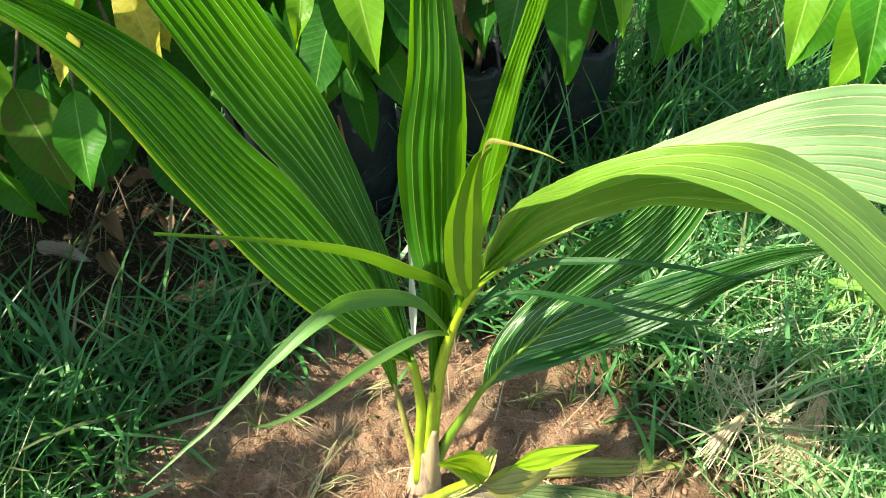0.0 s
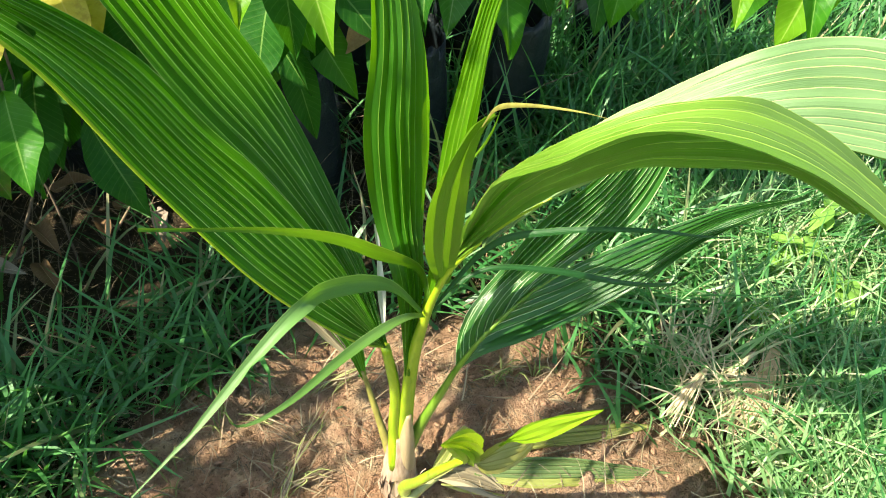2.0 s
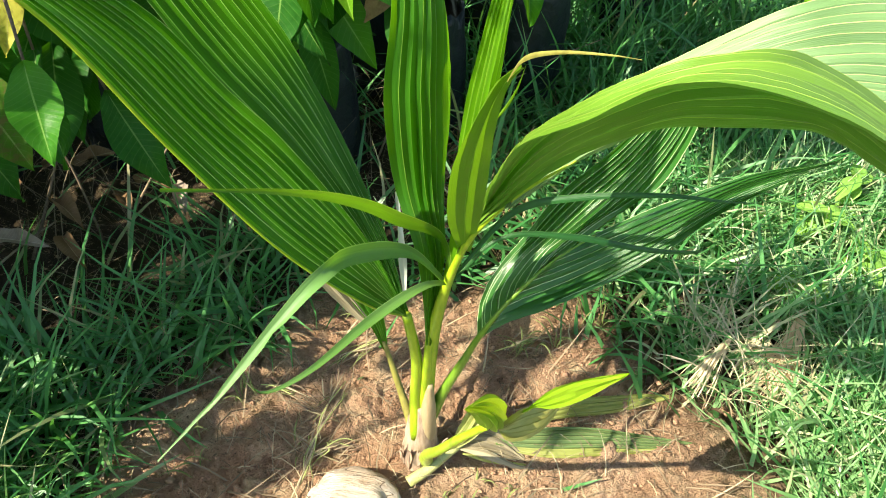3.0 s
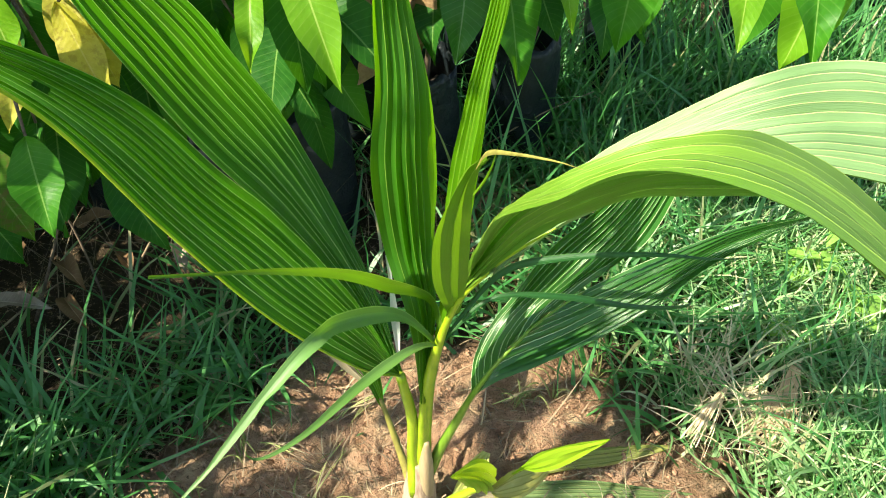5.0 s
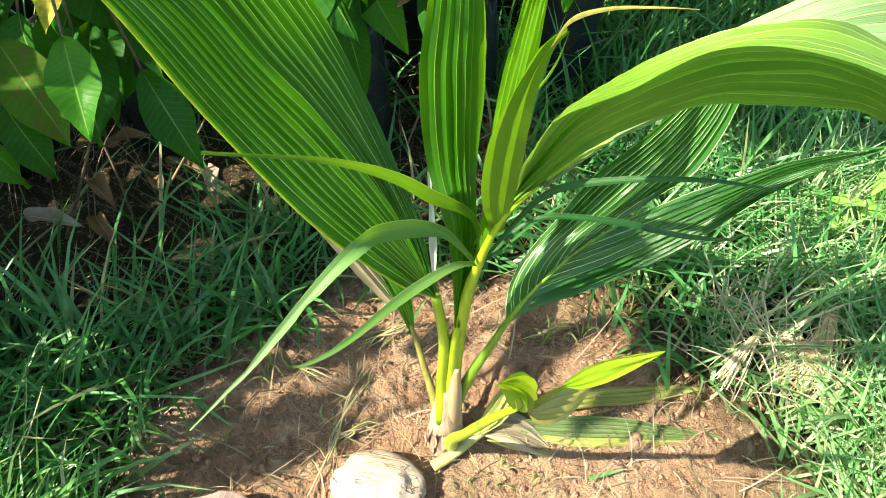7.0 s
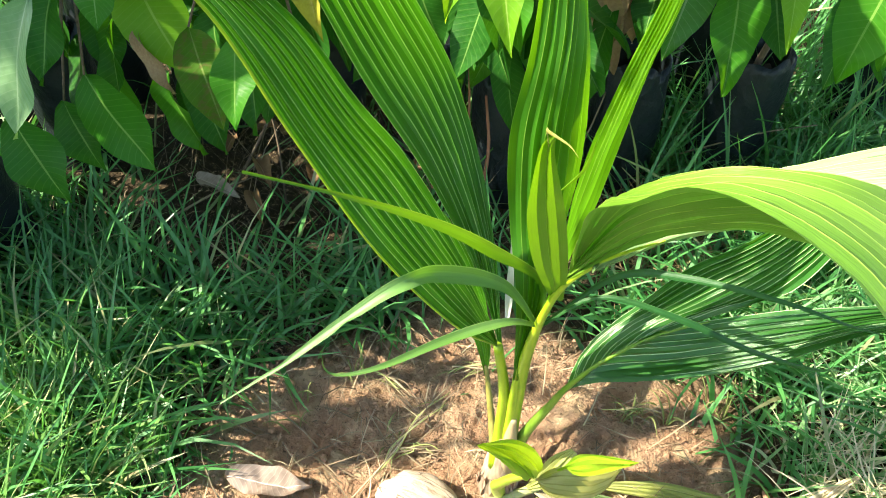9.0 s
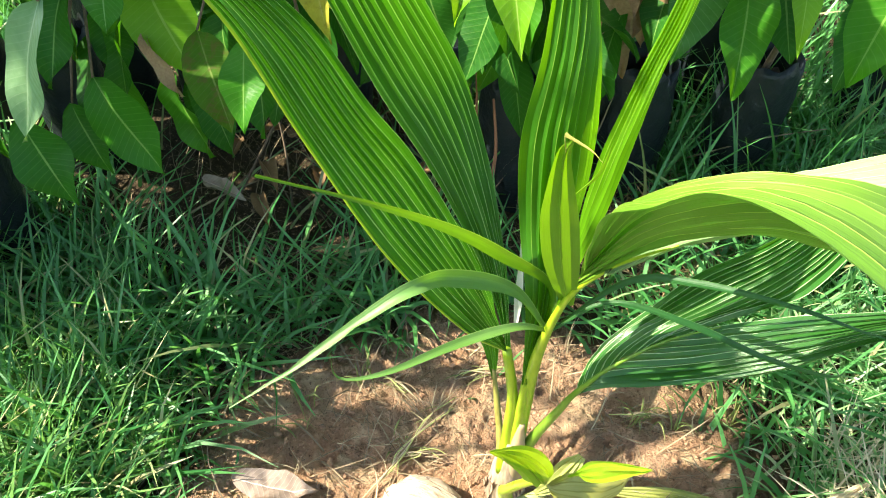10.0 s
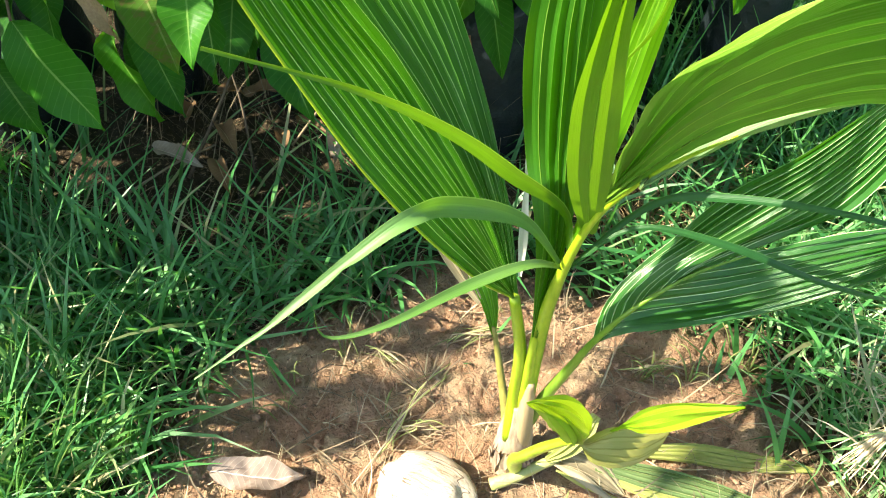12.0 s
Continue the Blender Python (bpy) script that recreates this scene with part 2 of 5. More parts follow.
# the bent leaflet's sheen, partly put into a paler base colour
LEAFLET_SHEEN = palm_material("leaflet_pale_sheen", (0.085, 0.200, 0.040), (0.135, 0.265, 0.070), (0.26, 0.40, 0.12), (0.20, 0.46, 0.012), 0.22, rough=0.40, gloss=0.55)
FURLED = palm_material("leaflet_furled_yellow_green", (0.075, 0.180, 0.004), (0.115, 0.235, 0.010), (0.34, 0.46, 0.07), (0.22, 0.44, 0.008), 0.28, rough=0.44, line=0.492, dusk=0.10)
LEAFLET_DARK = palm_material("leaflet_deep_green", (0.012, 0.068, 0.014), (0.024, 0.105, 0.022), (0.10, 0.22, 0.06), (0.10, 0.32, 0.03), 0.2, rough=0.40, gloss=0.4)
FALLEN_GREEN = palm_material("palm_blade_wilting_green", (0.095, 0.165, 0.055), (0.165, 0.240, 0.090), (0.38, 0.42, 0.18), (0.24, 0.40, 0.04), 0.22, rough=0.5, brown=0.2, line=0.44)
PETIOLE = stalk_material("yellow_green_stalk", (0.20, 0.325, 0.010), (0.37, 0.475, 0.024))
# darker copy of the stalk, the stem's shade put into its green
PETIOLE_SHADED = stalk_material("green_stalk", (0.090, 0.190, 0.012), (0.170, 0.290, 0.030))
STALK_PALE = stalk_material("pale_cut_stalk", (0.33, 0.35, 0.10), (0.46, 0.46, 0.19), 0.5)
PETIOLE_OLD = stalk_material("fading_stalk", (0.16, 0.140, 0.030), (0.29, 0.265, 0.060), 0.5)
FIBRE = stalk_material("pale_stem_fibre", (0.23, 0.150, 0.095), (0.47, 0.345, 0.245), 0.9, 55.0)
SHEATH = stalk_material("pale_sheath", (0.30, 0.215, 0.115), (0.43, 0.32, 0.185), 0.6)
DEAD_WHITE = palm_material("palm_strip_bleached_white", (0.62, 0.62, 0.54), (0.74, 0.74, 0.66), (0.50, 0.50, 0.40), (0.6, 0.6, 0.5), 0.15, rough=0.5, dusk=0.15)
MANGO = {
    "d": plain_leaf("mango_leaf_dark", (0.010, 0.062, 0.007), (0.022, 0.105, 0.012), (0.09, 0.32, 0.006), 0.25, 0.40, (0.15, 0.28, 0.06), gloss=0.12),
    "g": plain_leaf("mango_leaf_green", (0.020, 0.105, 0.007), (0.042, 0.175, 0.013), (0.18, 0.52, 0.010), 0.32, 0.36, (0.20, 0.36, 0.07), gloss=0.15),
    "b": plain_leaf("mango_leaf_bright", (0.075, 0.22, 0.010), (0.135, 0.31, 0.018), (0.36, 0.64, 0.015), 0.42, 0.35, (0.36, 0.48, 0.10)),
    "y": plain_leaf("mango_leaf_yellowing", (0.30, 0.28, 0.03), (0.45, 0.42, 0.06), (0.60, 0.52, 0.03), 0.40, 0.45, (0.50, 0.45, 0.12), 0.5),
    "m": plain_leaf("mango_leaf_mid_green", (0.012, 0.080, 0.006), (0.026, 0.130, 0.010), (0.14, 0.42, 0.006), 0.28, 0.38, (0.18, 0.32, 0.06), gloss=0.12),
    "o": plain_leaf("mango_leaf_olive_brown", (0.030, 0.088, 0.006), (0.052, 0.130, 0.008), (0.20, 0.38, 0.010), 0.3, 0.5, (0.18, 0.24, 0.05), 0.75, gloss=0.10),
    # sun glare on one leaf, put into its pale base colour
    "p": plain_leaf("mango_leaf_pale_glare", (0.12, 0.22, 0.10), (0.18, 0.30, 0.15), (0.20, 0.42, 0.06), 0.25, 0.24, (0.34, 0.44, 0.26)),
    "s": plain_leaf("mango_leaf_glossy", (0.022, 0.10, 0.016), (0.042, 0.155, 0.026), (0.13, 0.42, 0.012), 0.25, 0.20, (0.2, 0.32, 0.12)),
}
DEAD_LEAF = dry_material("dead_leaf_brown", (0.19, 0.11, 0.05), (0.42, 0.27, 0.135))
DRY_VEINED = plain_leaf("dry_leaf_pale_veined", (0.17, 0.125, 0.09), (0.37, 0.295, 0.225), (0.40, 0.32, 0.22), 0.12, 0.75, (0.54, 0.46, 0.37), 0.45)
DRY_PALE = plain_leaf("dry_leaf_bleached", (0.11, 0.078, 0.060), (0.30, 0.235, 0.195), (0.40, 0.32, 0.22), 0.12, 0.75, (0.62, 0.55, 0.47), 0.55)
# brown dead leaves, darkened in colour for the deep shade they lie in
BROWN_VEINED_SHADED = plain_leaf("dry_leaf_brown_veined_shaded", (0.075, 0.042, 0.020), (0.20, 0.118, 0.056), (0.36, 0.22, 0.09), 0.15, 0.7, (0.42, 0.29, 0.16), 0.4)
BARK = stalk_material("sapling_bark", (0.07, 0.048, 0.030), (0.17, 0.12, 0.075), 0.9, 70.0)
TWIG_RED = stalk_material("reddish_twig", (0.20, 0.075, 0.04), (0.34, 0.15, 0.08), 0.8)
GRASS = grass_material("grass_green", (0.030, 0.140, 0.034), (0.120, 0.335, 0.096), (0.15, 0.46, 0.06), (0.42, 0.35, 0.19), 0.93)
# straw-mixed grass at the right, its sunlight put into paler colours
GRASS_PALE_LIT = grass_material("grass_straw_mixed_lit", (0.15, 0.32, 0.11), (0.35, 0.52, 0.24), (0.30, 0.56, 0.14), (0.66, 0.58, 0.38), 0.87)
# lighter copy of the grass for the sunlit left front corner
GRASS_LIT = grass_material("grass_lit_green", (0.070, 0.20, 0.045), (0.24, 0.41, 0.120), (0.24, 0.48, 0.07), (0.58, 0.50, 0.28), 0.88)
STRAW = dry_material("straw", (0.30, 0.23, 0.12), (0.56, 0.47, 0.30), 0.2)
STRAW_PALE = dry_material("bleached_straw", (0.46, 0.36, 0.20), (0.74, 0.62, 0.42), 0.2)
STRAW_TAN = dry_material("tan_straw", (0.44, 0.30, 0.16), (0.74, 0.56, 0.36), 0.2)
STRAW_DULL = dry_material("weathered_straw", (0.10, 0.075, 0.045), (0.27, 0.20, 0.12), 0.1)
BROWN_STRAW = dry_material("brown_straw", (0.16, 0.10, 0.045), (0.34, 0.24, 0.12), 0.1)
PLASTIC = plastic_material()
HUSK = husk_material()
POTSOIL = dry_material("pot_soil", (0.010, 0.008, 0.005), (0.028, 0.020, 0.013), 0.0, 60.0)
WEED = plain_leaf("weed_leaf", (0.15, 0.34, 0.045), (0.26, 0.46, 0.10), (0.42, 0.68, 0.06), 0.34, 0.42, (0.38, 0.56, 0.18))


# ---- building helpers ----
def mesh_object(name, verts, faces, mat, uvs=None, smooth=True, sharp=None, parent=None):
    me = bpy.data.meshes.new(name)
    me.from_pydata([tuple(v) for v in verts], [], faces)
    if uvs is not None:
        lay = me.uv_layers.new(name="UVMap")
        flat = np.array([uvs[i] for f in faces for i in f], dtype=np.float32)
        lay.data.foreach_set("uv", flat.ravel())
    me.polygons.foreach_set("use_smooth", [smooth] * len(me.polygons))
    if sharp:
        for e in me.edges:
            if tuple(sorted(e.vertices)) in sharp:
                e.use_edge_sharp = True
    me.materials.append(mat)
    ob = new(name, me)
    if parent:
        ob.parent = parent
    return ob


def empty(name, at, label, category, group="", kind=""):
    e = new(name)
    e.location = at
    return tagged(e, label, category, group, kind)


def curve(points, n):
    """Smooth curve through control points, n samples at even steps of length."""
    P = np.array(points, float)
    K = len(P)
    u = np.linspace(0, K - 1, 12 * K)
    i = np.minimum(u.astype(int), K - 2)
    s = (u - i)[:, None]
    Q = np.vstack([2 * P[0] - P[1], P, 2 * P[-1] - P[-2]])
    a, b, c, e = Q[i], Q[i + 1], Q[i + 2], Q[i + 3]
    D = 0.5 * (2 * b + (c - a) * s + (2 * a - 5 * b + 4 * c - e) * s**2 + (3 * b - 3 * c + e - a) * s**3)
    L = np.r_[0, np.cumsum(np.linalg.norm(np.diff(D, axis=0), axis=1))]
    t = np.linspace(0, L[-1], n)
    return np.stack([np.interp(t, L, D[:, k]) for k in range(3)], 1)


def unit(v):
    return v / np.maximum(np.linalg.norm(v, axis=-1, keepdims=True), 1e-9)


def grid_faces(rows, cols):
    return [(r * cols + c, r * cols + c + 1, (r + 1) * cols + c + 1, (r + 1) * cols + c) for r in range(rows - 1) for c in range(cols - 1)]


def grid_normals(G):
    du = np.gradient(G, axis=1)
    dv = np.gradient(G, axis=0)
    return unit(np.cross(du, dv))


def pleated(name, G, pleats, depth, mat, parent, seed=0, label="", holes=()):
    """A pleated blade from a grid of points G[along, across]; across has 2 * pleats + 1 columns."""
    rng = np.random.default_rng(seed)
    rows, cols = G.shape[:2]
    N = grid_normals(G)
    v = np.linspace(0, 1, rows)
    fade = np.clip(v / 0.06, 0, 1) * np.clip((1 - v) / 0.10, 0, 1)
    width = np.linalg.norm(np.diff(G, axis=1), axis=2).sum(1) / (cols - 1)
    sign = np.where(np.arange(cols) % 2 == 0, 1.0, -1.0)
    amp = np.minimum(depth, 0.55 * width)[:, None] * fade[:, None] * sign[None, :]
    amp = amp * (0.75 + 0.5 * rng.random(cols))[None, :]
    V = G + N * amp[:, :, None]
    wob = np.cumsum(rng.normal(0, 0.00035, (rows, cols)), axis=0)
    V = V + N * (wob - wob.mean(0))[:, :, None]
    uvs = [(0.5 * c, 6.0 * r / (rows - 1)) for r in range(rows) for c in range(cols)]
    sharp = {tuple(sorted((r * cols + c, (r + 1) * cols + c))) for r in range(rows - 1) for c in range(cols)}
    faces = [f for k, f in enumerate(grid_faces(rows, cols)) if divmod(k, cols - 1) not in holes]
    ob = mesh_object(name, V.reshape(-1, 3), faces, mat, uvs, True, sharp, parent)
    if label:
        tagged(ob, label)
    return ob


def lobe_grid(outer, inner, pleats, start=0.0, rows=42, power=2.5, bulge=0.0):
    """Ribs leave the inner line over its first stretch (start) and run out to the tip beside the outer line."""
    cols = 2 * pleats + 1
    fine_i = curve(inner, 400)
    O = curve(outer, rows)
    v = np.linspace(0, 1, rows)
    G = np.zeros((rows, cols, 3))
    step = 0.62 + 0.76 * np.random.default_rng(pleats * 7 + rows).random(pleats)
    edges = np.r_[0, np.cumsum(step)] / step.sum()
    across = np.interp(np.arange(cols) / 2, np.arange(pleats + 1), edges)
    for c in range(cols):
        w = across[c]
        s0 = start * w
        s = s0 + (1 - s0) * v
        I = np.stack([np.interp(s, np.linspace(0, 1, 400), fine_i[:, k]) for k in range(3)], 1)
        ww = w + (1 - w) * (1 - v) ** power if start else np.full(rows, w)
        G[:, c] = O * (1 - ww)[:, None] + I * ww[:, None]
    if bulge:
        N = grid_normals(G)
        arch = np.sin(np.pi * np.linspace(0, 1, cols))[None, :, None] * np.sin(np.pi * np.clip(v * 1.05, 0, 1))[:, None, None]
        G = G + N * arch * bulge
    return G


def strap(name, points, width, side, mat, parent, fold=0.25, rows=36, twist=0.0, tip=0.06, label="", notches=()):
    """A narrow leaflet along a curve, folded a little along its middle. side: the way its width points at the start."""
    P = curve(points, rows)
    T = unit(np.gradient(P, axis=0))
    S = np.array(side, float)[None, :] - T * (T @ np.array(side, float))[:, None]
    S = unit(S)
    B = np.cross(S, T)
    v = np.linspace(0, 1, rows)
    ang = twist * v
    S, B = S * np.cos(ang)[:, None] + B * np.sin(ang)[:, None], B * np.cos(ang)[:, None] - S * np.sin(ang)[:, None]
    w = width * (0.35 + 0.65 * np.clip(v / 0.3, 0, 1)) * np.clip((1 - v) / 0.62, tip, 1) ** 0.9
    cols = 5
    us = np.linspace(-1, 1, cols)
    torn = np.ones((rows, 2))
    for at, side_k, depth in notches:
        torn[:, side_k] -= depth * np.clip(1 - np.abs(v - at) / 0.035, 0, 1)
    G = np.stack([P + S * (w * a * 0.5 * (torn[:, 1] if a > 0 else torn[:, 0]))[:, None] + B * (w * fold * abs(a))[:, None] for a in us], 1)
    uvs = [(0.25 + 0.375 * (a + 1) , 6.0 * k) for k in v for a in us]
    ob = mesh_object(name, G.reshape(-1, 3), grid_faces(rows, cols), mat, uvs, True, None, parent)
    if label:
        tagged(ob, label)
    return ob


def tube(name, points, radii, mat, parent=None, sides=12, rows=20, flat=1.0, label="", groove=0.0):
    P = curve(points, rows)
    R = np.interp(np.linspace(0, 1, rows), np.linspace(0, 1, len(radii)), radii)
    T = unit(np.gradient(P, axis=0))
    ref = np.array((0.31, 0.95, 0.05))
    S = unit(ref[None, :] - T * (T @ ref)[:, None])
    B = np.cross(T, S)
    a = np.arange(sides) * 2 * np.pi / sides
    V = []
    for i in range(rows):
        rad = R[i] * (1 - groove * np.maximum(0, np.cos(a)) ** 4)
        V.append(P[i] + (np.cos(a) * rad * flat)[:, None] * S[i] + (np.sin(a) * rad)[:, None] * B[i])
    V = np.concatenate(V + [P[:1], P[-1:]])
    F = [(i * sides + j, i * sides + (j + 1) % sides, (i + 1) * sides + (j + 1) % sides, (i + 1) * sides + j) for i in range(rows - 1) for j in range(sides)]
    n0 = rows * sides
    F += [(n0, (j + 1) % sides, j) for j in range(sides)]
    F += [(n0 + 1, (rows - 1) * sides + j, (rows - 1) * sides + (j + 1) % sides) for j in range(sides)]
    ob = mesh_object(name, V, F, mat, None, True, None, parent)
    if label:
        tagged(ob, label)
    return ob


# ---- ground ----
def ground_height(x, y):
    z = 0.012 * math.sin(3.1 * x + 0.6) * math.cos(2.7 * y + 0.4)
    p = Vector((x, y, 0.0))
    z += 0.010 * (noise.noise(p * 7.0)) + 0.006 * noise.noise(p * 19.0)
    k = math.exp(-(x * x + y * y) / 0.02)
    return z * (1 - k) if abs(x) < 30 and abs(y) < 30 else 0.0


def patch_edge(x, y):
    """Below 0 inside of the cleared soil round the seedling, above 0 in the grass."""
    cx = (x + 0.04) / (0.50 - 0.12 * min(1.0, max(0.0, (y + 0.02) / 0.14)) if x < -0.04 else 0.50 + 0.10 * min(1.0, max(0.0, (0.10 - y) / 0.15)))
    cy = (y - 0.02) / 0.33 if y > 0.02 else (y - 0.02) / 0.80
    d = math.sqrt(cx * cx + cy * cy) - 1.0
    return d + 0.20 * noise.noise(Vector((x * 5.0, y * 5.0, 3.0))) + 0.10 * noise.noise(Vector((x * 14.0, y * 14.0, 5.0)))


def build_ground():
    def axis(lo, hi, step, far):
        a = list(np.arange(lo, hi + 1e-6, step))
        k, s = a[-1], step
        while k < far:
            s *= 1.5
            k += s
            a.append(k)
        k, s = a[0], step
        while k > -far:
            s *= 1.5
            k -= s
            a.insert(0, k)
        return a
    xs, ys = axis(-0.70, 0.70, 0.0048, 400.0), axis(-0.45, 0.42, 0.0048, 400.0)
    verts, lit = [], []
    for y in ys:
        for x in xs:
            e = patch_edge(x, y) if abs(x) < 3 and abs(y) < 3 else 1.0
            z = ground_height(x, y)
            if e < 0.1:
                z += 0.006 * noise.noise(Vector((x * 38.0, y * 38.0, 1.0))) + 0.019 * max(0.0, noise.noise(Vector((x * 16.0, y * 16.0, 7.0))))
                z += 0.016 * max(0.0, noise.noise(Vector((x * 27.0, y * 27.0, 23.0))) - 0.1) - 0.010 * max(0.0, noise.noise(Vector((x * 11.0, y * 11.0, 29.0))))
                z += 0.011 * abs(noise.noise(Vector((x * 55.0, y * 55.0, 11.0)))) - 0.014 * max(0.0, noise.noise(Vector((x * 75.0, y * 75.0, 17.0))) - 0.10)
                z += 0.005 * noise.noise(Vector((x * 95.0, y * 95.0, 37.0))) + 0.007 * abs(noise.noise(Vector((x * 30.0, y * 30.0, 47.0))))
            verts.append((x, y, z))
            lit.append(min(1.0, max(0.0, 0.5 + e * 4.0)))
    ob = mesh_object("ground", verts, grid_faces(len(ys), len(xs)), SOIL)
    at = ob.data.attributes.new("shaded_litter", "FLOAT", "POINT")
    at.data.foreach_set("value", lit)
    return tagged(ob, "reddish bare earth with roots and litter under grass", "ground", kind="structure")


build_ground()


# ---- coconut seedling ----
palm = empty("coconut_seedling", (0, 0, 0), "young coconut palm with pleated undivided green leaves in bare red soil", "palm seedling")
stem = tube("stem", [(-0.004, -0.006, -0.03), (-0.004, -0.005, 0.03), (-0.003, -0.002, 0.075), (-0.001, 0.0, 0.12), (0.0, 0.0, 0.16)], [0.033, 0.034, 0.0315, 0.0310, 0.0270, 0.0265, 0.0235, 0.0215, 0.0180, 0.0120], FIBRE, palm, 22, 40, label="pale fibrous stem base")
tube("sheath", [(0.006, -0.008, 0.05), (0.008, -0.010, 0.11), (0.010, -0.011, 0.17), (0.0125, -0.012, 0.235)], [0.0145, 0.0135, 0.0108, 0.0042], SHEATH, palm, 14, 20, label="smooth tan leaf sheath")
fringe = random.Random(77)
for k in range(15):
    a = -2.9 + 2.7 * k / 14 + fringe.uniform(-0.1, 0.1)
    ca, sa, h = math.cos(a), math.sin(a), fringe.uniform(0.05, 0.10)
    r0, r1, r2 = 0.034, 0.031 + fringe.uniform(0.0, 0.004), 0.030 + fringe.uniform(0.002, 0.014)
    strap("fibre", [(r0 * ca - 0.004, r0 * sa - 0.005, fringe.uniform(0.0, 0.03)), (r1 * ca - 0.004, r1 * sa - 0.004, h * 0.7), (r2 * ca - 0.003, r2 * sa - 0.003, h * fringe.uniform(0.85, 1.1))], fringe.uniform(0.006, 0.014), (-sa, ca, 0.1), FIBRE, stem, rows=8, tip=0.2)

# leaf with two long lobes over the left
A_PET = [(-0.012, -0.016, 0.085), (-0.011, -0.010, 0.13), (-0.010, 0.0, 0.18), (-0.006, -0.013, 0.30), (-0.016, -0.033, 0.432)]
A1_LOW = [(-0.017, -0.033, 0.428), (-0.053, -0.094, 0.529), (-0.124, -0.125, 0.652), (-0.192, -0.137, 0.791), (-0.239, -0.156, 0.921), (-0.275, -0.205, 1.01), (-0.33, -0.25, 1.08)]
A1_UP = [(-0.017, -0.034, 0.439), (-0.059, -0.035, 0.579), (-0.117, -0.053, 0.72), (-0.151, -0.089, 0.814), (-0.189, -0.116, 0.907), (-0.255, -0.153, 0.982), (-0.33, -0.25, 1.08)]
A2_LEFT = [(-0.019, -0.016, 0.413), (-0.067, 0.011, 0.524), (-0.129, 0.027, 0.632), (-0.192, 0.025, 0.734), (-0.236, 0.012, 0.842), (-0.254, -0.025, 0.949), (-0.25, -0.06, 1.06)]
A2_RIGHT = [(-0.015, -0.024, 0.424), (-0.037, 0.023, 0.507), (-0.087, 0.101, 0.602), (-0.131, 0.13, 0.706), (-0.163, 0.091, 0.815), (-0.180, 0.02, 0.92), (-0.25, -0.06, 1.06)]
pet = tube("petiole", A_PET, [0.0085, 0.0095, 0.0085, 0.0075, 0.0062], PETIOLE, palm, groove=0.3)
pleated("leaf_blade", lobe_grid(A1_LOW, A1_UP, 11, rows=60), 11, 0.0016, PALM_DARK, pet, 1, "deep green pleated lobe with pale ribs and a small hole", ((43, 8), (43, 9), (43, 10)))
tube("leaf_margin", A1_LOW, [0.0012, 0.0017, 0.0014, 0.0017, 0.0012], PETIOLE, pet, 6, 60, label="yellowed dry leaf margin")
pleated("leaf_blade", lobe_grid(A2_RIGHT, A2_LEFT, 10, rows=60), 10, 0.0016, PALM_DARK, pet, 2, "deep green pleated lobe with pale ribs")

# upright leaf
B1_LEFT = [(0.008, -0.03, 0.36), (0.0, -0.025, 0.52), (-0.024, 0.011, 0.606), (-0.031, 0.008, 0.725), (-0.020, 0.015, 0.822), (-0.016, 0.032, 0.919), (0.0, 0.05, 1.05)]
B1_RIGHT = [(0.014, -0.03, 0.36), (0.024, 0.0, 0.507), (0.030, 0.060, 0.591), (0.035, 0.070, 0.69), (0.030, 0.065, 0.792), (0.010, 0.085, 0.885), (0.0, 0.05, 1.05)]
B2_LEFT = [(0.016, -0.02, 0.38), (0.040, -0.002, 0.566), (0.044, 0.004, 0.695), (0.065, 0.014, 0.805), (0.090, 0.035, 0.903), (0.110, 0.04, 1.015), (0.13, 0.04, 1.12)]
B2_RIGHT = [(0.018, -0.03, 0.38), (0.049, -0.045, 0.600), (0.068, -0.028, 0.687), (0.080, -0.010, 0.768), (0.092, 0.019, 0.837), (0.107, 0.030, 0.908), (0.13, 0.04, 1.12)]
pet = tube("petiole", [(0.004, 0.006, 0.10), (0.006, -0.004, 0.22), (0.010, -0.022, 0.33), (0.014, -0.026, 0.42)], [0.015, 0.010, 0.006, 0.004], PETIOLE, palm)
pleated("leaf_blade", lobe_grid(B1_LEFT, B1_RIGHT, 9, rows=60, bulge=0.030), 9, 0.0019, PALM_MID, pet, 3, "upright green pleated lobe, glowing in sun")
pleated("leaf_blade", lobe_grid(B2_RIGHT, B2_LEFT, 6, rows=60), 6, 0.0035, PALM_LIME, pet, 4, "narrow yellow-green folded lobe")

# arching leaf with separate leaflets
C_RACH = [(0.004, 0.002, 0.10), (0.011, -0.006, 0.272), (0.024, -0.035, 0.443), (0.050, -0.065, 0.592), (0.085, -0.088, 0.676), (0.112, -0.098, 0.715), (0.141, -0.108, 0.750)]
C_IN = [(0.060, -0.074, 0.63), (0.103, -0.100, 0.71), (0.141, -0.114, 0.76), (0.198, -0.139, 0.81), (0.241, -0.144, 0.815), (0.288, -0.141, 0.81), (0.329, -0.138, 0.80), (0.40, -0.14, 0.76)]
C_TOP = [(0.062, -0.076, 0.655), (0.093, -0.126, 0.79), (0.118, -0.195, 0.883), (0.160, -0.216, 0.924), (0.193, -0.217, 0.931), (0.226, -0.212, 0.929), (0.261, -0.200, 0.911), (0.321, -0.197, 0.872), (0.395, -0.195, 0.806)]
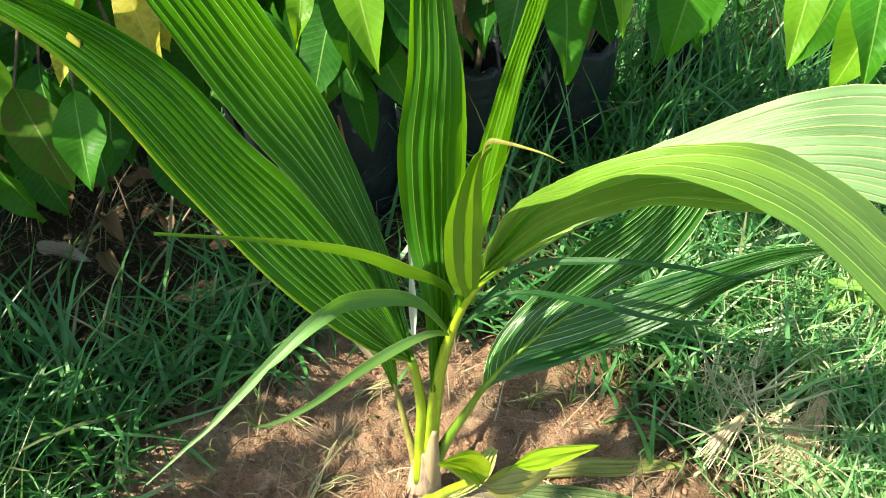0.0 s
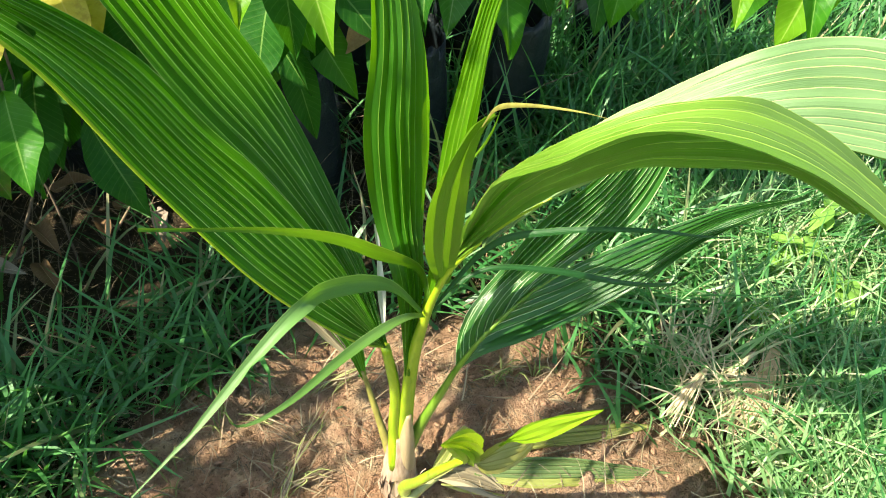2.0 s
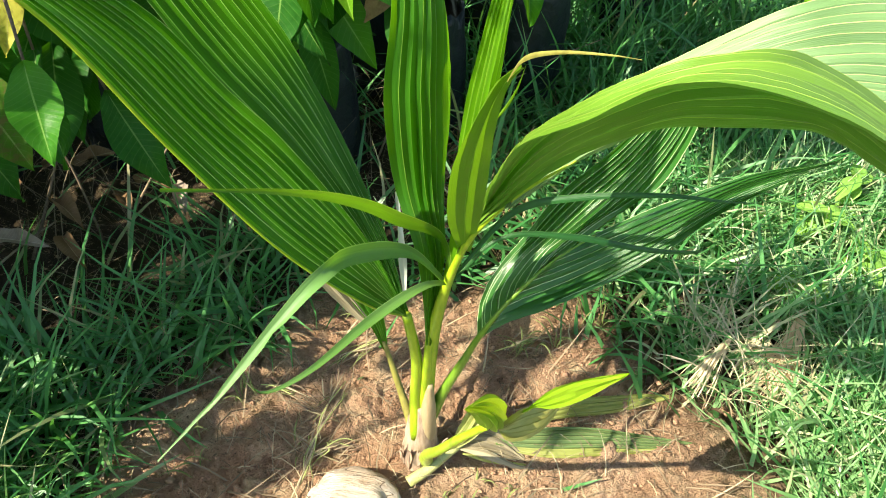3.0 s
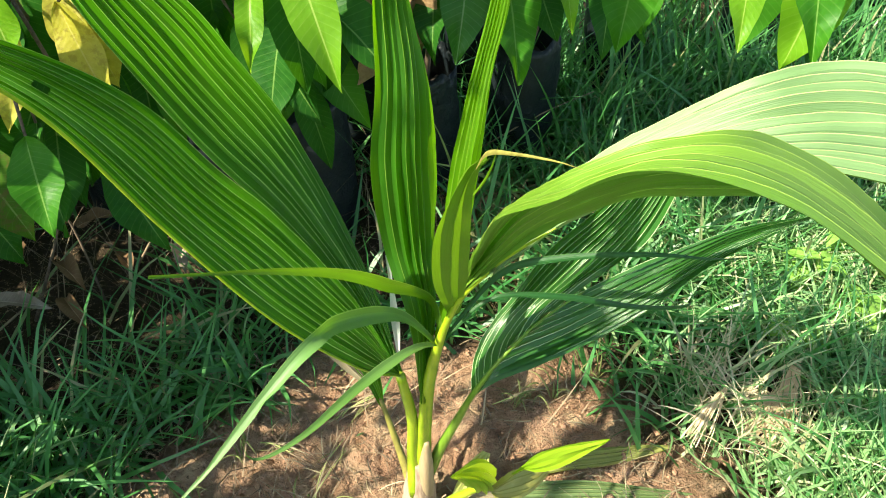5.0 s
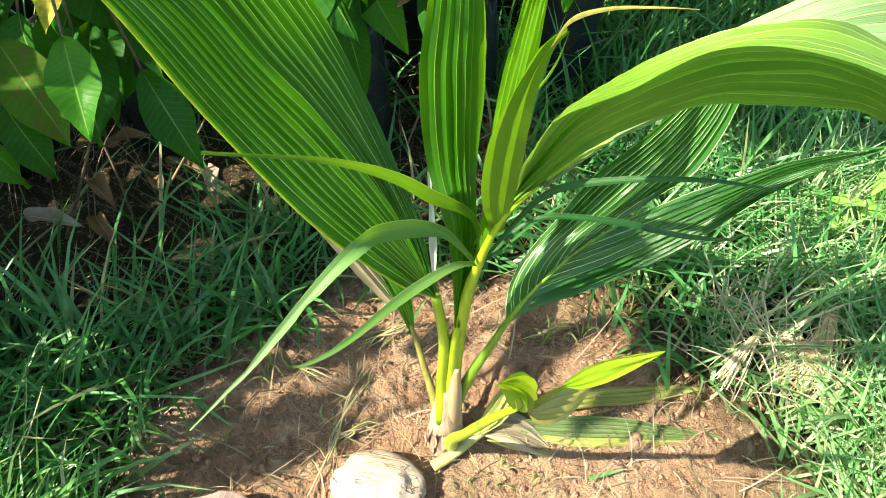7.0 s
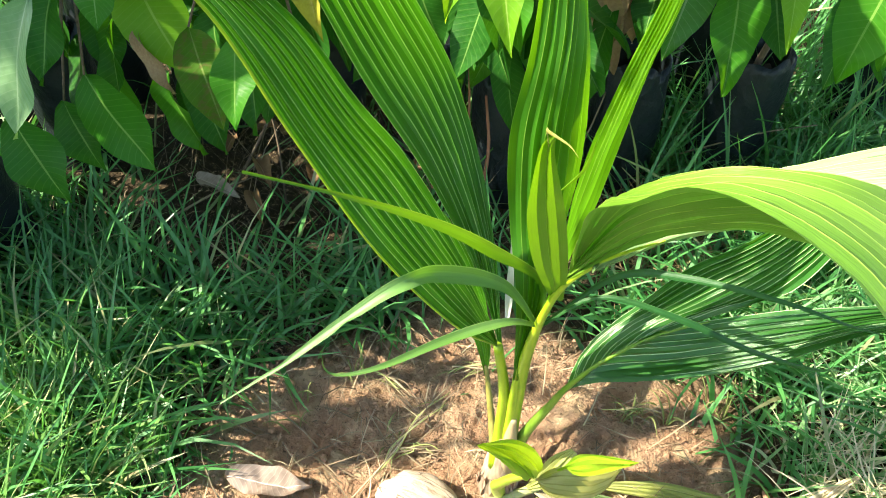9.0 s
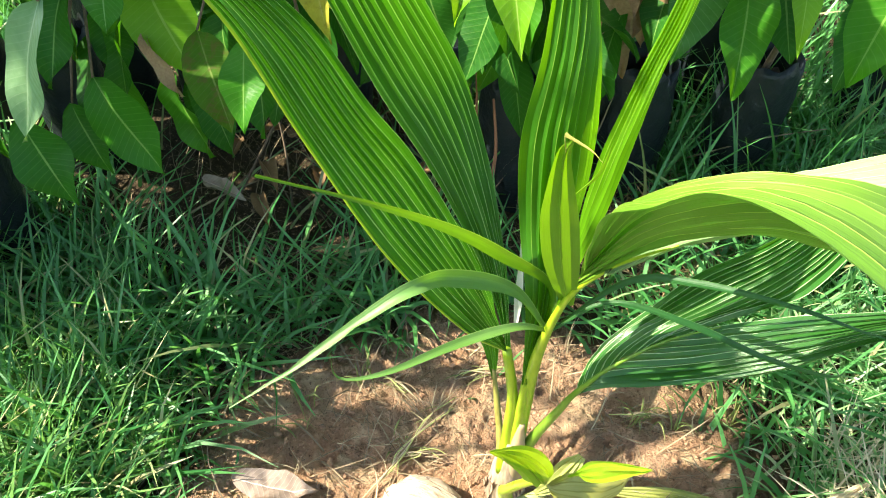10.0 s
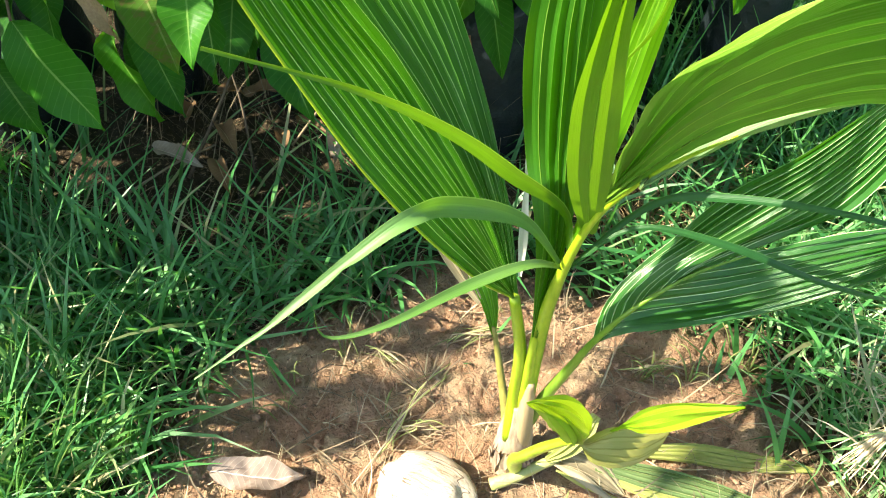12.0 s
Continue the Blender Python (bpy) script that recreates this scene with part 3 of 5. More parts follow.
C_EDGE = [(0.064, -0.080, 0.655), (0.069, -0.122, 0.737), (0.081, -0.172, 0.823), (0.107, -0.229, 0.889), (0.140, -0.280, 0.954), (0.176, -0.310, 0.971), (0.216, -0.345, 0.970), (0.250, -0.402, 0.957), (0.277, -0.461, 0.929)]
pet = tube("petiole", C_RACH, [0.0125, 0.0112, 0.0095, 0.0075, 0.0045, 0.0028, 0.0008], PETIOLE, palm, rows=40, groove=0.3)


def folded_grid(a, b, c, half, rows=60):
    """A blade that rises from line a to the fold b and falls over to the free edge c."""
    A, B, C = curve(a, rows), curve(b, rows), curve(c, rows)
    G = []
    for k in range(4 * half + 1):
        t = k / (2 * half)
        if t <= 1:
            q = A * (1 - t) + B * t
        else:
            q = B * (2 - t) + C * (t - 1)
        G.append(q)
    return np.stack(G, 1)


pleated("leaf_blade", folded_grid(C_IN, C_TOP, C_EDGE, 7), 14, 0.0012, PALM_YOUNG, pet, 5, "arching yellow-green lobe folded over")
C2_UP = [(0.085, -0.095, 0.685), (0.135, -0.035, 0.70), (0.190, -0.009, 0.743), (0.256, -0.012, 0.796), (0.322, -0.023, 0.845), (0.393, -0.024, 0.862), (0.47, -0.06, 0.87)]
C2_LOW = [(0.085, -0.095, 0.674), (0.141, -0.102, 0.742), (0.196, -0.118, 0.793), (0.256, -0.132, 0.822), (0.330, -0.147, 0.838), (0.40, -0.17, 0.835), (0.48, -0.19, 0.82)]
pleated("leaf_blade", lobe_grid(C2_UP, C2_LOW, 12, rows=50), 12, 0.0022, PALM_GLARE, pet, 6, "glossy green pleated lobe, sun glare put into its pale colour")
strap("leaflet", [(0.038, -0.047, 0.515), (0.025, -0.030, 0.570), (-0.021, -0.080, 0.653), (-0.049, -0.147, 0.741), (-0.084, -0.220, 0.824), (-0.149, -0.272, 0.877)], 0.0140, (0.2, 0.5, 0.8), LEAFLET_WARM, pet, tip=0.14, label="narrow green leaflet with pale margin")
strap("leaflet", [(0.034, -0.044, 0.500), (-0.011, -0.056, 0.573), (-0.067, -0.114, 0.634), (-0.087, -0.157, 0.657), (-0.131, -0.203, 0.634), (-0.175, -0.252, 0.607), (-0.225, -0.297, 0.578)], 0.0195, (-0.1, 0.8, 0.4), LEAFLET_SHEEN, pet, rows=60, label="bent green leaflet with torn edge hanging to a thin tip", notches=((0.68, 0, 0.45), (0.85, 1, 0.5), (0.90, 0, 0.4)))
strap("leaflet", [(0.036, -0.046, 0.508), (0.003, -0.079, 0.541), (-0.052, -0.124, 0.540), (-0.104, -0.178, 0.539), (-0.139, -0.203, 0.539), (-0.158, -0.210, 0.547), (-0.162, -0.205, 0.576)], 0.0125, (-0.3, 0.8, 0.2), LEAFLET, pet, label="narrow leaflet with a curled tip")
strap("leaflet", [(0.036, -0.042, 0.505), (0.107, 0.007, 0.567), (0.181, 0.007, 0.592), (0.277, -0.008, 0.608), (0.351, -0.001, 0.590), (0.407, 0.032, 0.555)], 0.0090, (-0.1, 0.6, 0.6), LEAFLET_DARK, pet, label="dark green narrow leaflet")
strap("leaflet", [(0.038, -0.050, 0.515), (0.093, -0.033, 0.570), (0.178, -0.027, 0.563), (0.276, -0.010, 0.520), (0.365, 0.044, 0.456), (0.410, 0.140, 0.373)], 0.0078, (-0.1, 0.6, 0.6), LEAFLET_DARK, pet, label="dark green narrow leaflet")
FURL_L = [(0.046, -0.055, 0.575), (0.030, -0.100, 0.67), (0.029, -0.155, 0.78), (0.038, -0.200, 0.86), (0.050, -0.245, 0.93), (0.060, -0.266, 0.958)]
FURL_R = [(0.058, -0.055, 0.575), (0.062, -0.095, 0.67), (0.0605, -0.150, 0.785), (0.058, -0.190, 0.855), (0.058, -0.235, 0.92), (0.062, -0.266, 0.956)]
pleated("leaflet", lobe_grid(FURL_L, FURL_R, 2, rows=36), 2, 0.0016, FURLED, pet, 7, "half-furled yellow-green leaflet")
strap("leaflet", [(0.056, -0.250, 0.937), (0.059, -0.280, 0.972), (0.0675, -0.3207, 1.0032), (0.082, -0.350, 1.0215), (0.0891, -0.370, 1.0328)], 0.0028, (0.0, 0.5, 0.8), PETIOLE_OLD, pet, rows=20, label="thin yellowed curled tip")

strap("leaflet", [(0.051, -0.157, 0.82), (0.066, -0.163, 0.85), (0.072, -0.172, 0.872), (0.075, -0.179, 0.89), (0.077, -0.18, 0.9)], 0.0065, (0.5, 0.3, 0.4), FURLED, pet, rows=20, label="thin yellow-green spike")

# spreading leaf on the right
D_MID = [(0.012, 0.006, 0.11), (0.035, -0.004, 0.21), (0.060, -0.014, 0.30), (0.078, -0.018, 0.36), (0.116, -0.008, 0.427), (0.169, 0.020, 0.467), (0.227, 0.053, 0.481)]
D1_OUT = [(0.066, -0.010, 0.315), (0.071, 0.055, 0.327), (0.104, 0.092, 0.367), (0.141, 0.100, 0.425), (0.188, 0.114, 0.500), (0.244, 0.122, 0.560), (0.30, 0.12, 0.65)]
D1_IN = [(0.072, -0.016, 0.335), (0.116, -0.006, 0.427), (0.169, 0.023, 0.467), (0.227, 0.060, 0.481), (0.286, 0.085, 0.510), (0.312, 0.092, 0.540), (0.333, 0.102, 0.600), (0.34, 0.11, 0.66)]
D2_OUT = [(0.074, -0.026, 0.345), (0.119, -0.009, 0.357), (0.174, 0.005, 0.374), (0.250, 0.030, 0.403), (0.327, 0.048, 0.453), (0.406, 0.076, 0.506), (0.533, 0.109, 0.551)]
D2_IN = [(0.074, -0.018, 0.345), (0.116, -0.009, 0.428), (0.169, 0.018, 0.468), (0.227, 0.050, 0.482), (0.290, 0.066, 0.508), (0.354, 0.084, 0.524), (0.434, 0.104, 0.538), (0.533, 0.110, 0.551)]
pet = tube("petiole", D_MID, [0.011, 0.0085, 0.0068, 0.0046, 0.0028, 0.0020, 0.0010], PETIOLE_SHADED, palm, rows=30)
pleated("leaf_blade", lobe_grid(D1_OUT, D1_IN, 11, 0.40, rows=60, power=7.0), 11, 0.0020, PALM_SHEEN, pet, 8, "deep green pleated lobe with pale ribs")
pleated("leaf_blade", lobe_grid(D2_OUT, D2_IN, 10, 0.36, rows=60, power=7.0), 10, 0.0020, PALM_SHEEN, pet, 9, "deep green pleated lobe with pale ribs")

# small old leaf behind, its outer edge dead
pet = tube("petiole", [(-0.018, 0.012, 0.08), (-0.034, 0.040, 0.13), (-0.051, 0.065, 0.194), (-0.058, 0.075, 0.22)], [0.009, 0.006, 0.005, 0.003], PETIOLE_OLD, palm)
G_A = [(-0.052, 0.066, 0.194), (-0.082, 0.095, 0.25), (-0.130, 0.120, 0.32), (-0.175, 0.130, 0.40), (-0.22, 0.14, 0.47)]
G_B = [(-0.052, 0.066, 0.194), (-0.056, 0.090, 0.27), (-0.085, 0.125, 0.36), (-0.130, 0.140, 0.44), (-0.20, 0.15, 0.50)]
G_C = [(-0.085, 0.092, 0.240), (-0.115, 0.100, 0.273), (-0.155, 0.110, 0.335), (-0.196, 0.120, 0.404), (-0.206, 0.122, 0.420)]
pleated("leaf_blade", lobe_grid(G_A, G_B, 5, rows=30), 5, 0.004, PALM_MID, pet, 10, "small green lobe")
pleated("leaf_blade", lobe_grid(G_C, [(-0.080, 0.095, 0.255), (-0.098, 0.106, 0.294), (-0.134, 0.118, 0.355), (-0.176, 0.128, 0.421), (-0.200, 0.124, 0.428)], 3, rows=30), 3, 0.004, PALM_DEAD, pet, 11, "silvery dead lobe edge")
strap("leaf_blade", [(-0.020, 0.024, 0.40), (-0.021, 0.030, 0.46), (-0.022, 0.030, 0.52), (-0.024, 0.034, 0.58)], 0.011, (1, 0.2, 0), DEAD_WHITE, pet, rows=16, tip=0.4, label="bleached white dead strip")

# low young leaf reaching forwards
F_PET = [(0.004, -0.016, 0.0), (0.007, -0.070, 0.13), (0.022, -0.125, 0.25), (0.048, -0.170, 0.37), (0.075, -0.203, 0.46)]
pet = tube("petiole", F_PET, [0.013, 0.009, 0.007, 0.006, 0.004], PETIOLE, palm)
F1_UP = [(0.090, -0.228, 0.515), (0.106, -0.239, 0.561), (0.113, -0.262, 0.625), (0.124, -0.284, 0.675), (0.140, -0.296, 0.70), (0.158, -0.302, 0.715)]
F1_MID = [(0.090, -0.229, 0.513), (0.106, -0.241, 0.559), (0.117, -0.265, 0.60), (0.129, -0.283, 0.640), (0.143, -0.295, 0.68), (0.158, -0.303, 0.714)]
F1_LOW = [(0.080, -0.222, 0.485), (0.098, -0.205, 0.43), (0.125, -0.181, 0.392), (0.150, -0.165, 0.40), (0.165, -0.150, 0.44)]
F2_IN = [(0.080, -0.215, 0.475), (0.083, -0.225, 0.535), (0.075, -0.245, 0.59), (0.060, -0.270, 0.635), (0.039, -0.303, 0.668)]
F2_OUT = [(0.078, -0.205, 0.455), (0.070, -0.205, 0.46), (0.055, -0.235, 0.53), (0.046, -0.270, 0.60), (0.039, -0.304, 0.666)]
pleated("leaf_blade", lobe_grid(F1_UP, F1_MID, 3, rows=28), 3, 0.0006, PALM_YELLOW, pet, 12, "bright yellow-green lobe")
pleated("leaf_blade", lobe_grid([(0.080, -0.223, 0.487), (0.100, -0.235, 0.545), (0.125, -0.225, 0.545), (0.150, -0.185, 0.49), (0.165, -0.150, 0.44)], F1_LOW, 6, rows=28), 6, 0.003, PALM_GREY, pet, 13, "grey-green underside of the lobe")
pleated("leaf_blade", lobe_grid(F2_IN, F2_OUT, 6, rows=28, bulge=-0.02), 6, 0.005, PALM_CUPPED, pet, 14, "cupped yellow-green lobe")

# ---- fallen palm leaf and other things on the soil ----
fallen = empty("fallen_palm_leaf", (0.1, 0.0, 0.0), "broken palm leaf with fading lobes lying on red soil", "fallen leaf")
fallen.location = (0, 0, 0)
tube("petiole", [(-0.025, -0.060, 0.014), (0.007, -0.042, 0.022), (0.059, -0.006, 0.035), (0.10, 0.01, 0.04)], [0.0095, 0.0088, 0.0075, 0.0050], STALK_PALE, fallen, label="cut fading leaf stalk")
pleated("leaf_blade", lobe_grid([(0.12, -0.010, 0.040), (0.206, -0.008, 0.018), (0.29, -0.008, 0.016), (0.384, -0.010, 0.014), (0.47, -0.004, 0.012)], [(0.12, 0.008, 0.050), (0.221, 0.018, 0.044), (0.292, 0.017, 0.040), (0.361, 0.009, 0.032), (0.47, -0.002, 0.014)], 6, rows=34), 6, 0.003, FALLEN_GREEN, fallen, 15, "green lobe lying flat")
# yellow lower margin as a strip, its sunlit look put into the colour
pleated("leaf_blade", lobe_grid([(0.12, -0.012, 0.030), (0.21, -0.022, 0.014), (0.29, -0.020, 0.012), (0.37, -0.016, 0.012), (0.44, -0.008, 0.010)], [(0.12, -0.008, 0.036), (0.21, -0.008, 0.020), (0.29, -0.008, 0.018), (0.37, -0.010, 0.016), (0.44, -0.006, 0.012)], 2, rows=20), 2, 0.002, PALM_OLD, fallen, 18, "yellow margin of the lobe, sunlight put into its colour")
pleated("leaf_blade", lobe_grid([(0.16, 0.030, 0.03), (0.25, 0.048, 0.022), (0.32, 0.055, 0.020), (0.39, 0.070, 0.018), (0.45, 0.092, 0.012)], [(0.16, 0.040, 0.04), (0.25, 0.075, 0.034), (0.32, 0.085, 0.030), (0.39, 0.090, 0.026), (0.45, 0.093, 0.014)], 4, rows=26), 4, 0.003, PALM_OLD, fallen, 16, "yellowing lobe lying flat")
pleated("leaf_blade", lobe_grid([(0.055, -0.012, 0.03), (0.085, -0.022, 0.035), (0.125, -0.026, 0.028), (0.168, -0.026, 0.012)], [(0.055, 0.004, 0.045), (0.095, 0.016, 0.062), (0.135, 0.006, 0.048), (0.170, -0.022, 0.014)], 4, rows=20), 4, 0.004, PALM_DEAD, fallen, 17, "bleached dry lobe")
pleated("leaf_blade", lobe_grid([(0.06, 0.0, 0.04), (0.075, 0.022, 0.07), (0.090, 0.040, 0.085), (0.105, 0.055, 0.08)], [(0.066, 0.0, 0.04), (0.090, 0.018, 0.062), (0.108, 0.034, 0.075), (0.108, 0.055, 0.08)], 2, rows=16), 2, 0.003, PALM_OLD, fallen, 19, "crumpled fading lobe")
pleated("leaf_blade", lobe_grid([(0.045, -0.010, 0.040), (0.062, 0.004, 0.085), (0.078, 0.018, 0.115), (0.100, 0.030, 0.130)], [(0.052, -0.016, 0.040), (0.085, -0.010, 0.072), (0.104, 0.004, 0.100), (0.112, 0.026, 0.126)], 4, rows=20, bulge=0.008), 4, 0.004, PALM_OLD, fallen, 21, "crumpled yellow-green lobe standing up")
strap("leaf_blade", [(0.060, -0.012, 0.035), (0.105, -0.030, 0.045), (0.150, -0.040, 0.024), (0.188, -0.040, 0.012)], 0.014, (0.2, 0.9, 0.4), PALM_DEAD, fallen, rows=14, tip=0.1)
strap("leaf_blade", [(0.065, -0.018, 0.028), (0.129, -0.030, 0.020), (0.190, -0.034, 0.010)], 0.010, (0, 1, 0.2), PALM_OLD, fallen, rows=12)


def husk_mesh():
    rows, cols = 40, 64
    V, F = [], []
    for i in range(rows + 1):
        th = math.pi * i / rows
        for j in range(cols):
            ph = 2 * math.pi * j / cols
            d = Vector((math.cos(th), math.sin(th) * math.cos(ph), math.sin(th) * math.sin(ph)))
            r = 1.0 + 0.09 * noise.noise(d * 2.2) + 0.06 * math.cos(3 * ph) * math.sin(th) + 0.030 * noise.noise(Vector((d.x * 2, d.y * 9, d.z * 9))) + 0.015 * noise.noise(d * 14)
            V.append((d.x * 0.076 * r, d.y * 0.062 * r, d.z * 0.052 * r))
    F = [(i * cols + j, i * cols + (j + 1) % cols, (i + 1) * cols + (j + 1) % cols, (i + 1) * cols + j) for i in range(rows) for j in range(cols)]
    return V, F


V, F = husk_mesh()
nut = mesh_object("coconut", V, F, HUSK)
nut.matrix_world = pose(-0.112, -0.105, 0.022, 8, -6, -12)
tagged(nut, "bleached old coconut half sunk in red soil", "coconut")


def leaf_mesh(length, width, droop, fold, wave, seed, rows=14, cols=7):
    """A lance-shaped leaf along +y from its base, with a bent midrib, wavy margin and drawn-out tip."""
    rng = random.Random(seed)
    ph = rng.random() * 6
    V, UV = [], []
    for i in range(rows):
        t = i / (rows - 1)
        w = width * 0.5 * (math.sin(math.pi * min(1.0, t ** 0.86)) ** 0.80) * (1 - 0.40 * t ** 5) * (1 + 0.016 * math.sin(23 * t + ph) + 0.012 * math.sin(41 * t + 2 * ph)) + 0.0008
        yy = length * t
        zz = -droop * length * t * t + 0.012 * length * math.sin(7 * t + ph)
        for j in range(cols):
            a = -1 + 2 * j / (cols - 1)
            x = a * w
            z = zz + fold * abs(a) * w + wave * width * abs(a) * math.sin(9 * t + ph + (1.5 if a > 0 else 0))
            V.append((x, yy, z))
            UV.append((a, t))
    return V, grid_faces(rows, cols), UV


# flat dry leaves
def dry_leaf(x, y, z, length, width, turn, tilt, mat, label, curl=0.5, seed=0, tail=0.0):
    V, F, UV = leaf_mesh(length, width, curl * 0.3, curl, 0.24, seed, 34, 17)
    if tail:
        # the tip shrivelled into a narrow tail that curls up and aside
        W = []
        for px, py, pz in V:
            k = max(0.0, py / length - 0.66) / 0.34
            e = k * k * (3 - 2 * k)
            W.append((px * (1 - 0.80 * e * (1 - 0.6 * k)) - tail * 0.35 * k ** 2, py * (1 - 0.06 * k), pz * (1 - 0.5 * e) + tail * (0.5 * math.sin(3.1 * k) + 0.25 * k)))
        V = [(px, py, pz + 0.16 * width * abs(noise.noise(Vector((px * 45, py * 28, seed + 3))))) for px, py, pz in W]
    V = [(p[0], p[1], p[2] + 0.05 * width * noise.noise(Vector((p[0] * 60, p[1] * 60, seed))) + 0.10 * width * noise.noise(Vector((p[0] * 22, p[1] * 22, seed + 9)))) for p in V]
    ob = mesh_object("dry_leaf", V, F, mat, UV)
    ob.matrix_world = pose(x, y, z, tilt[0], tilt[1], turn)
    return tagged(ob, label, "dry leaf", "dry leaves")


dry_leaf(-0.432, -0.158, 0.028, 0.155, 0.054, -80, (4, 8), DRY_PALE, "pale crumpled dry leaf with a shrivelled tip on soil", 0.75, 3, 0.022)
dry_leaf(-0.82, 0.40, 0.115, 0.10, 0.036, -95, (8, 15), DRY_VEINED, "pale curled dry leaf on grass", 1.1, 4)
dry_leaf(-0.735, 0.50, 0.12, 0.10, 0.034, -130, (10, -12), BROWN_VEINED_SHADED, "brown curled dry leaf on grass", 1.2, 5)
dry_leaf(-0.70, 0.42, 0.10, 0.085, 0.032, -140, (0, 10), BROWN_VEINED_SHADED, "brown curled dry leaf on grass", 1.2, 6)
dry_leaf(-0.72, 0.60, 0.12, 0.085, 0.032, -60, (15, 10), BROWN_VEINED_SHADED, "brown curled dry leaf under saplings", 0.9, 7)
dry_leaf(-0.62, 0.62, 0.06, 0.08, 0.030, -100, (5, 0), BROWN_VEINED_SHADED, "brown curled dry leaf under saplings", 0.6, 8)
dry_leaf(-0.60, 0.52, 0.07, 0.08, 0.030, 40, (6, 14), BROWN_VEINED_SHADED, "brown curled dry leaf under saplings", 0.9, 10)
dry_leaf(-0.52, 0.60, 0.07, 0.09, 0.035, -160, (10, -8), DRY_VEINED, "pale curled dry leaf under saplings", 0.9, 11)
dry_leaf(-0.84, 0.54, 0.08, 0.08, 0.03, 15, (4, 8), BROWN_VEINED_SHADED, "brown curled dry leaf under saplings", 0.8, 12)
dry_leaf(-0.42, 0.64, 0.06, 0.10, 0.04, -40, (8, 8), BROWN_VEINED_SHADED, "brown curled dry leaf under saplings", 0.8, 13)
dry_leaf(-0.80, 0.62, 0.10, 0.09, 0.035, -20, (-20, 0), BROWN_VEINED_SHADED, "brown curled dry leaf under saplings", 0.9, 9)

# ---- mango saplings in grow bags ----
LEAF_MESHES = {}


def mango_leaf_data(kind, variant):
    key = (kind, variant)
    if key not in LEAF_MESHES:
        dr = (0.10, 0.28, 0.45, 0.2)[variant]
        V, F, UV = leaf_mesh(1.0, 0.36, dr, 0.26 + 0.12 * variant, (0.10, 0.19, 0.13, 0.22)[variant], 20 + variant, 18, 9)
        mat = DEAD_LEAF if kind == "w" else MANGO[kind]
        tmp = mesh_object("leaf", V, F, mat, UV)
        LEAF_MESHES[key] = tmp.data
        bpy.data.objects.remove(tmp)
    return LEAF_MESHES[key]


def put_leaf(parent, base, tip, width, kind, variant, facing=(0.1, -0.75, 0.65)):
    """One leaf from base to tip, its upper face turned towards facing."""
    base, tip = Vector(base), Vector(tip)
    y = tip - base
    ln = y.length
    y.normalize()
    z = Vector(facing)
    z = (z - y * z.dot(y)).normalized()
    x = y.cross(z)
    m = Matrix.Identity(4)
    for k, (col, s) in enumerate(((x, width / 0.36 * 1.25), (y, ln), (z, ln))):
        for r in range(3):
            m[r][k] = col[r] * s
    m.translation = base
    ob = new("leaf", mango_leaf_data(kind, variant))
    ob.parent = parent
    ob.matrix_parent_inverse = Matrix.Identity(4)
    ob.matrix_basis = Matrix.Translation(-parent.location) @ m
    return ob


def grow_bag(x, y, h=0.35, r=0.078, seed=0):
    rng = random.Random(seed)
    bag = empty("grow_bag", (x, y, 0), "black plastic nursery grow bag standing in grass", "grow bag", "nursery bags")
    sides, rows = 40, 22
    V = []
    for i in range(rows):
        t = i / (rows - 1)
        for j in range(sides):
            a = 2 * math.pi * j / sides
            rr = r * (0.93 + 0.1 * math.sin(math.pi * t)) * (1 + 0.06 * noise.noise(Vector((math.cos(a) * 2, math.sin(a) * 2, t * 5 + seed))) + 0.035 * noise.noise(Vector((math.cos(a) * 6 + 4 * t, math.sin(a) * 6, t * 9 + seed))))
            V.append((rr * math.cos(a), rr * math.sin(a), h * t - 0.01 + (0.016 * math.sin(3 * a + seed) + 0.012 * math.sin(7 * a + 2 * seed) if i == rows - 1 else 0)))
    for i in range(3):
        for j in range(sides):
            a = 2 * math.pi * j / sides
            V.append((r * (0.90 - 0.01 * i) * math.cos(a), r * (0.90 - 0.01 * i) * math.sin(a), h * (1 - 0.03 - 0.11 * i)))
    n = rows + 3
    F = [(i * sides + j, i * sides + (j + 1) % sides, (i + 1) * sides + (j + 1) % sides, (i + 1) * sides + j) for i in range(n - 1) for j in range(sides)]
    mesh_object("film", V, F, PLASTIC, parent=bag)
    S = [(0, 0, h * 0.80)] + [(r * 0.90 * math.cos(2 * math.pi * j / sides), r * 0.90 * math.sin(2 * math.pi * j / sides), h * (0.76 + 0.04 * rng.random())) for j in range(sides)]
    mesh_object("potting_soil", S, [(0, 1 + j, 1 + (j + 1) % sides) for j in range(sides)], POTSOIL, parent=bag)
    bag.rotation_euler = (rng.uniform(-0.06, 0.06), rng.uniform(-0.06, 0.06), rng.random() * 6)
    return bag


